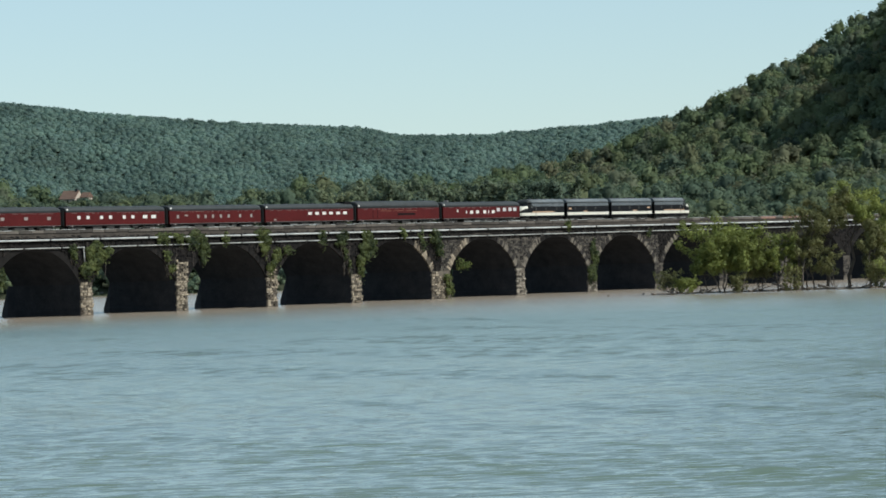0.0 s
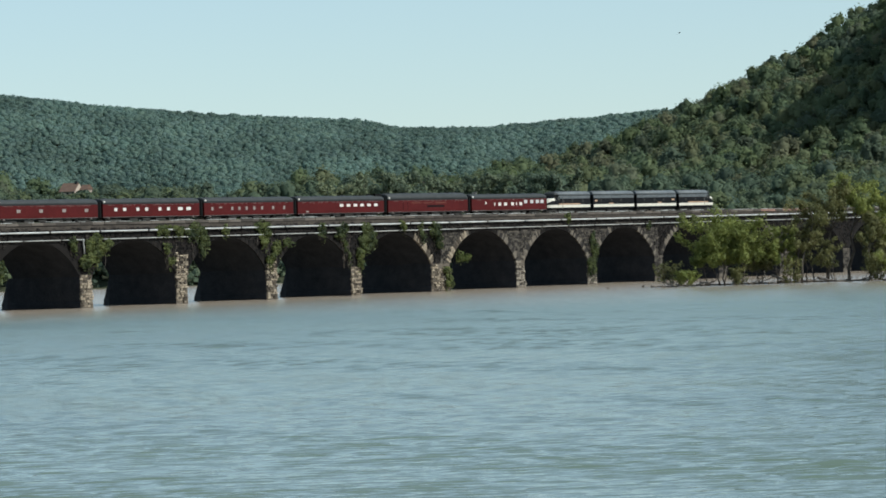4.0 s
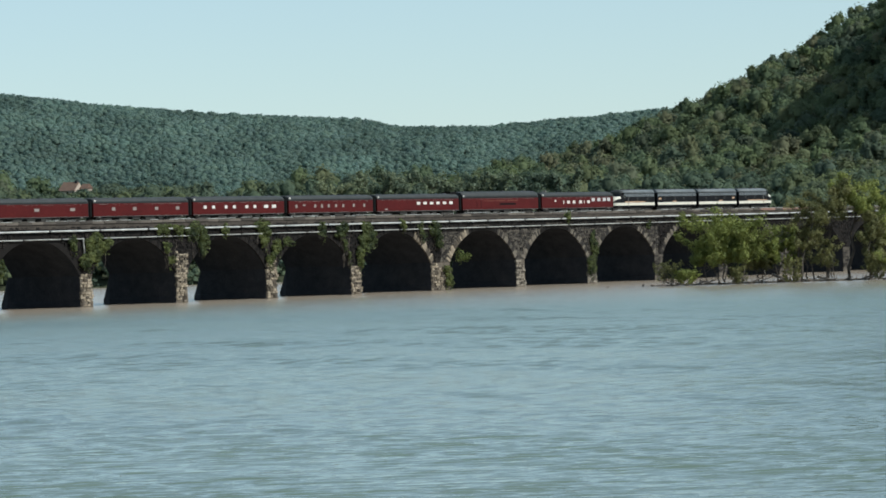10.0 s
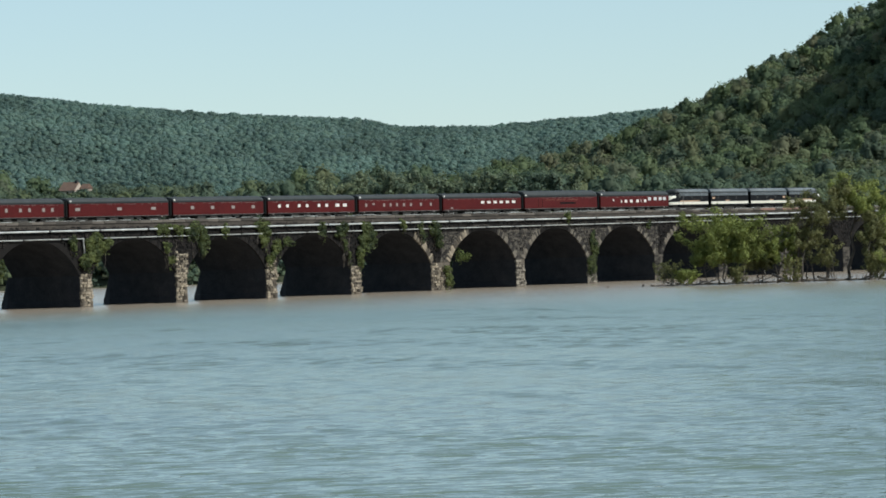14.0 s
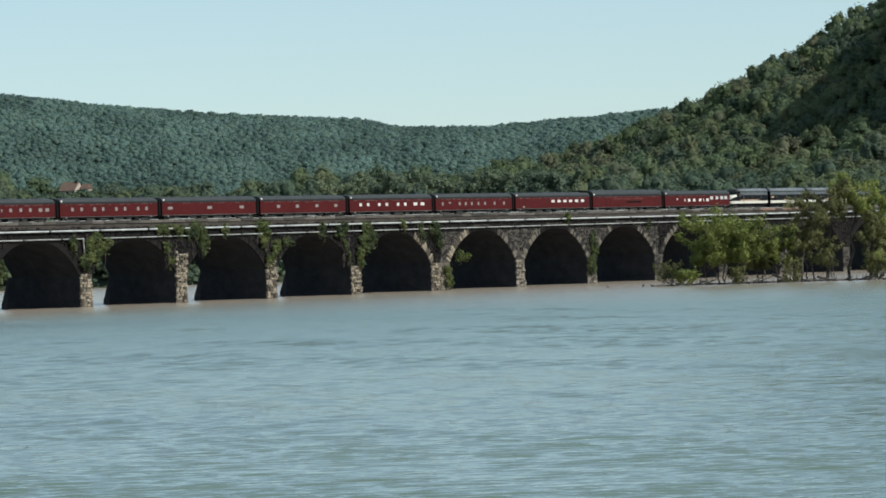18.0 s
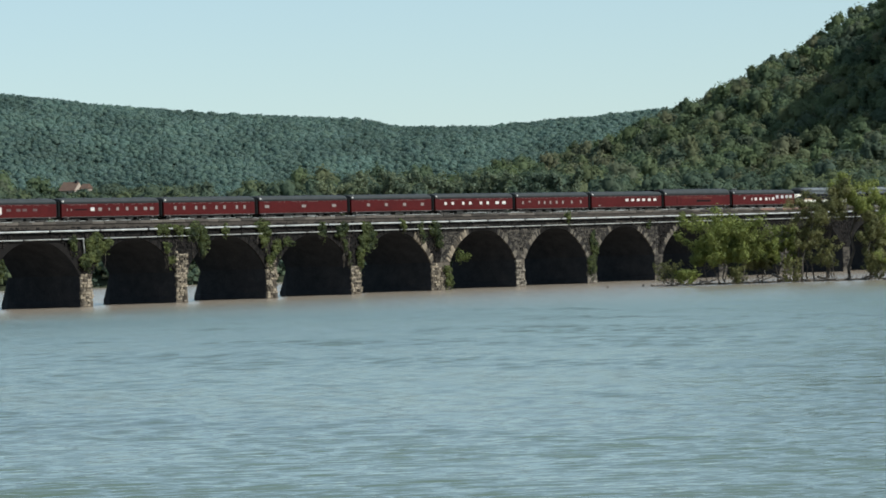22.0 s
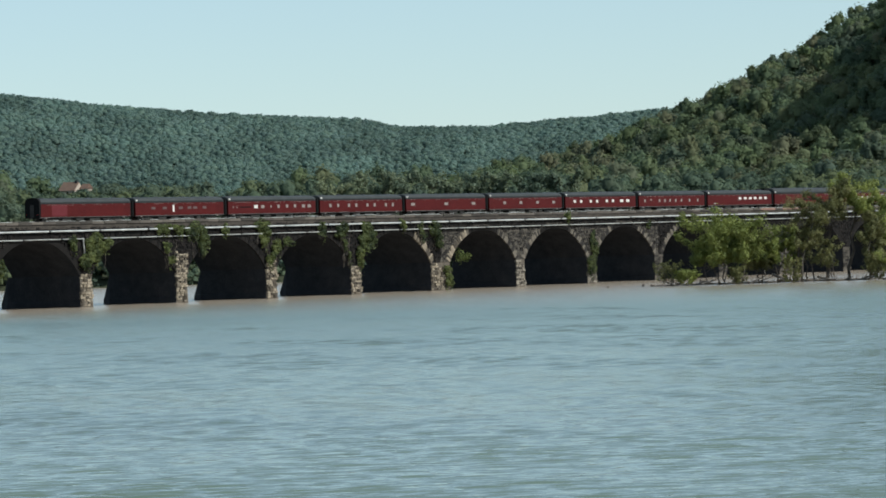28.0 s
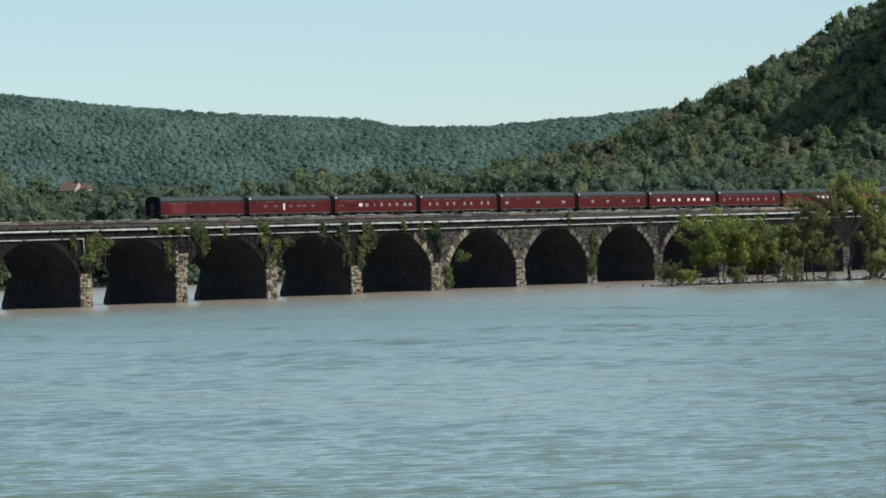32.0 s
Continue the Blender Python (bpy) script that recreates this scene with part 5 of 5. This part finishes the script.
WIL = "bushy yellow-green willow leaning over the flooded islet shore"
SYC = "tall loose green tree with pale trunks on the islet"
branchy_tree("willow_tree", 46.6, 655, 8.8, 7.0, 15000, 0.27, ISLAND_LEAF, WIL, 501, 0.0, 3, 0.3, 0.42)
branchy_tree("willow_tree", 49.2, 654, 11.8, 8.8, 21000, 0.27, ISLAND_LEAF, WIL, 502, 0.0, 4, 0.25, 0.34)
branchy_tree("willow_tree", 54.1, 657, 8.6, 6.2, 8500, 0.26, SHADE_LEAF, WIL, 503, 0.05, 2, 0.2, 0.3)
branchy_tree("willow_tree", 57.6, 655, 10.8, 4.8, 7000, 0.26, ISLAND_LEAF, WIL, 514, 0.0, 2, 0.25, 0.32)
branchy_tree("island_tree", 60.4, 656, 15.6, 6.6, 6800, 0.25, SHADE_LEAF, SYC, 504, 0.03, 2, 0.35, 0.38)
branchy_tree("island_tree", 62.9, 657, 10.6, 4.8, 3200, 0.25, SHADE_LEAF, "thin straggly tree with bare limbs on the islet", 515, 0.02, 2, 0.25, 0.3)
branchy_tree("island_tree", 66.6, 655, 8.6, 4.2, 2400, 0.25, SHADE_LEAF, "thin straggly tree with bare limbs on the islet", 516, -0.05, 2, 0.3, 0.3)
branchy_tree("island_tree", 65.6, 659, 18.6, 7.4, 6600, 0.26, SHADE_LEAF, SYC, 505, 0.04, 1, 0.55, 0.58)
branchy_tree("island_tree", 69.8, 660, 19.4, 7.6, 9000, 0.27, ISLAND_LEAF, SYC, 506, 0.02, 1, 0.6, 0.62)
branchy_tree("island_tree", 73.6, 656, 13.0, 6.0, 12000, 0.27, SHADE_LEAF, "dense olive green tree on the islet", 507, 0.0, 2, 0.15, 0.10)
branchy_tree("island_tree", 76.6, 660, 19.0, 8.0, 12500, 0.28, ISLAND_LEAF, SYC, 508, 0.0, 2, 0.3, 0.35)
branchy_tree("shrub", 38.2, 653, 4.6, 3.4, 1500, 0.21, SHADE_LEAF, "straggly green shrub on the islet's muddy tip", 511, 0.0, 3, 0.2, 0.1, "shrub")
branchy_tree("shrub", 41.2, 652, 3.2, 3.2, 2400, 0.22, ISLAND_LEAF, "bright green shrub at the water's edge", 512, 0.08, 3, 0.15, 0.12, "shrub")
branchy_tree("shrub", 75.5, 650, 5.2, 3.6, 2295, 0.21, ISLAND_LEAF, "bright green shrub at the water's edge", 513, 0.0, 2, 0.15, 0.1, "shrub")

for k, (u, v, tall, wide) in enumerate([(50.2, 651.5, 3.6, 2.8), (59.4, 652.0, 5.0, 2.6), (73.4, 652.0, 5.4, 3.0)]):
    branchy_tree("shrub", u, v, tall, wide, 1300, 0.27, SHADE_LEAF, "dark green undergrowth round the feet of the islet trees", 530 + k, 0.0, 3, 0.1, 0.06, "shrub")

# the tallest trees of the far bank
for k, (u, v, tall, wide) in enumerate([(-19.2, 1115, 19.5, 10.5), (-14.2, 1122, 18.5, 9.5), (-8.0, 1118, 15.5, 9.5), (-1.5, 1124, 18.0, 10.5), (5.5, 1120, 17.0, 9.5),
                                        (13.0, 1126, 18.0, 10.0), (-31.0, 1122, 15.5, 10.0), (-118.0, 1090, 15.0, 10.0), (23.0, 1124, 18.5, 10.5), (34.0, 1128, 18.0, 10.5)]):
    branchy_tree("bank_tree", u, v, tall, wide, 5200, 0.7, BANK_LEAF, "tall green tree at the far river bank", 600 + k, 0.0, 2, 0.15, 0.1, "tree", "tall trees on the far bank", float(land_height(u, v)) - 0.2)


def drift_log(u, v, length, radius, turn, tilt, seed):
    r = random.Random(seed)
    bm = bmesh.new()
    a = Vector((-length / 2, 0, 0))
    for s in range(4):
        b = Vector((-length / 2 + length * (s + 1) / 4, r.uniform(-0.15, 0.15), r.uniform(-0.08, 0.08)))
        tube(bm, a, b, radius * (1 - s * 0.13), radius * (1 - (s + 1) * 0.13), 7, s in (0, 3))
        a = b
    for s in range(3):
        x = r.uniform(-length / 3, length / 2)
        tube(bm, (x, 0, 0), (x + r.uniform(0.2, 0.8), r.uniform(-0.5, 0.5), r.uniform(0.3, 1.2)), radius * 0.4, radius * 0.12, 5)
    ob = part("driftwood_log", bm, DRIFT)
    p = spot(u, v, radius * 0.6 + abs(math.sin(radians(tilt))) * length * 0.42)
    ob.matrix_basis = pose(p.x, p.y, p.z, 0, tilt, turn - YAW)
    return tagged(ob, "bleached driftwood log stranded on the muddy shore", "driftwood", "driftwood on the islet shore")


for k in range(26):
    r = random.Random(900 + k)
    u = 35.5 + 44 * (k + r.random()) / 26
    drift_log(u, 650.5 + r.uniform(0, 6), r.uniform(1.6, 4.6), r.uniform(0.09, 0.24), r.uniform(-40, 40), r.choice((-1, 1)) * r.uniform(1, 24), 930 + k)


def snag(u, v):
    bm = bmesh.new()
    tube(bm, (0, 0, -0.8), (0.15, 0, 0.45), 0.16, 0.1, 6)
    tube(bm, (0.05, 0, 0.1), (0.7, 0.1, 0.35), 0.09, 0.05, 6)
    tube(bm, (0.05, 0, 0.2), (-0.4, 0.0, 0.3), 0.07, 0.03, 6)
    ob = part("snag", bm, BARK)
    ob.location = spot(u, v, 0.0)
    return tagged(ob, "dark snag sticking out of the river", "snag")


snag(27.7, 649.2)
snag(34.1, 657.5)


# ---- far house and rock faces ----
def far_house():
    c = spot(-124.0, 1285, 0)
    z = float(land_height(-124.0, 1285.0))
    root = new("house")
    root.matrix_basis = pose(c.x, c.y, 28.2, 0, 0, -YAW - 27)
    w, d, h = 5.6, 5.2, 2.7
    bm = bmesh.new()
    box(bm, -w / 2, w / 2, -d / 2, d / 2, z - 29.6, h)
    part("wall", bm, STUCCO, root)
    bm = bmesh.new()
    loft(bm, [[(x, -d / 2 - 0.5, h - 0.2), (x, d / 2 + 0.5, h - 0.2), (x, 0, h + 2.7)] for x in (-w / 2 - 0.5, w / 2 + 0.1)])
    part("roof", bm, TILE_BROWN, root, "brown shingled gable roof")
    bm = bmesh.new()
    loft(bm, [[(x, -d / 2 - 0.1, h - 0.1), (x, d / 2 + 0.1, h - 0.1), (x, 0, h + 2.35)] for x in (w / 2 + 0.1, w / 2 + 0.25)])
    part("gable", bm, STUCCO, root)
    for x in (-2.2, 0.0, 2.2):
        bm = bmesh.new()
        box(bm, x - 0.5, x + 0.5, -d / 2 - 0.06, -d / 2, 0.9, 2.3)
        wd = part("window", bm, CREAM, root)
        bm = bmesh.new()
        box(bm, x - 0.4, x + 0.4, -d / 2 - 0.09, -d / 2 - 0.06, 1.0, 2.2)
        part("pane", bm, GLASS_DARK, wd)
    bm = bmesh.new()
    box(bm, w / 2 + 0.26, w / 2 + 3.0, 0.2, 3.6, z - 29.6, 3.1)
    part("wing", bm, STUCCO, root)
    bm = bmesh.new()
    loft(bm, [[(x, -0.2, 3.0), (x, 4.0, 3.0), (x, 1.9, 4.7)] for x in (w / 2 + 0.28, w / 2 + 3.3)])
    part("wing_roof", bm, TILE_BROWN, root, "brown shingled roof of the side wing")
    bm = bmesh.new()
    box(bm, 1.7, 2.4, -0.5, 0.3, h + 1.9, h + 3.2)
    part("chimney", bm, DARK_STONE, root, "dark chimney")
    return tagged(root, "small far house with a brown roof among trees", "house")


far_house()


def rock_face(u, v, z, w, h, seed):
    bm = bmesh.new()
    bmesh.ops.create_icosphere(bm, subdivisions=3, radius=1.0)
    for vert in bm.verts:
        n3 = noise.noise(vert.co * 1.8 + Vector((seed, 0, 0)))
        vert.co = Vector((vert.co.x * w / 2, vert.co.y * w / 2.4, vert.co.z * h / 2)) * (1 + 0.35 * n3)
    ob = part("rock_face", bm, ROCK)
    p = spot(u, v, z)
    ob.location = p
    return tagged(ob, "bare tan rock face on the wooded hillside", "rock")


rock_face(159.7, 1566, 60.5, 4.5, 8.0, 3)
rock_face(149.6, 1355, 29.5, 6.0, 7.0, 5)


# ---- birds ----
def swallow(label):
    root = new("bird")
    bm = bmesh.new()
    loft(bm, [[(x, r * math.cos(a), r * math.sin(a)) for a in (2 * math.pi * k / 8 for k in range(8))] for x, r in ((-0.1, 0.008), (-0.05, 0.022), (0.02, 0.03), (0.07, 0.022), (0.1, 0.006))], smooth=True)
    part("body", bm, FEATHER, root)
    for y in (-1, 1):
        bm = bmesh.new()
        loft(bm, [[(0.03 - s * 0.05, y * (0.02 + s * 0.16), s * 0.05 + 0.004), (-0.035 - s * 0.05, y * (0.02 + s * 0.16), s * 0.05 + 0.004), (-0.035 - s * 0.05, y * (0.02 + s * 0.16), s * 0.05), (0.03 - s * 0.05, y * (0.02 + s * 0.16), s * 0.05)] for s in (0.0, 0.6, 1.0)])
        part("wing", bm, FEATHER, root)
    bm = bmesh.new()
    loft(bm, [[(-0.09, -0.012, 0.003), (-0.09, 0.012, 0.003), (-0.09, 0.012, -0.003), (-0.09, -0.012, -0.003)], [(-0.17, -0.035, 0.003), (-0.17, 0.035, 0.003), (-0.17, 0.035, -0.003), (-0.17, -0.035, -0.003)]])
    part("tail", bm, FEATHER, root)
    return tagged(root, label, "bird")


river_bird = swallow("small dark swallow skimming low over the river")
sky_bird = swallow("small dark swallow flying high before the hills")


# ---- what moves ----
def motions():
    steps = [k * 0.5 for k in range(65)]
    for unit, off in vehicles:
        back = turned.get(unit.name, False)
        walk(unit, [(t, pose(train_at(t) + off, TRACK_Y, RAIL_Z, 0, 0, 180 if back else 0)) for t in steps])
    fine = [k / 15.0 for k in range(481)]
    for w, ax in wheelsets:
        back = -1 if turned.get(w.parent.parent.name, False) else 1
        rows = []
        for t in fine:
            turn = back * (train_at(t) - train_at(0)) / WHEEL
            rows.append((t, Matrix.Translation((ax, 0, WHEEL)) @ Matrix.Rotation(turn, 4, "Y")))
        walk(w, rows)
    # the current carries the ripples slowly downstream
    walk(river, [(t, pose(wc.x, wc.y - 0.7 * t, 0)) for t in (0.0, 8.0, 16.0, 24.0, 32.0)])

    def fly(bird, rows, v):
        out = []
        for t, u, z, rise in rows:
            p = spot(u, v, z)
            out.append((t, pose(p.x, p.y, p.z, 0, -rise, YAW - 90)))
        walk(bird, out)

    fly(river_bird, [(0.0, -66.0, 6.0, 0), (4.2, -20.0, 3.4, 0), (5.5, 0.3, 2.05, 0), (5.8, 3.63, 2.2, 0), (6.0, 6.03, 2.0, 0), (6.2, 8.58, 1.75, 0),
                     (6.5, 12.75, 1.7, 0), (6.7, 15.6, 1.5, 0), (8.0, 33.0, 3.0, 0), (32.0, 260.0, 25.0, 0)], 150)
    fly(sky_bird, [(0.0, -25.0, 6.0, 10), (2.5, 0.8, 12.0, 30), (3.0, 6.4, 18.0, 30), (3.3, 9.9, 19.7, 30), (4.2, 20.0, 24.0, 20), (32.0, 300.0, 60.0, 5)], 280)


motions()
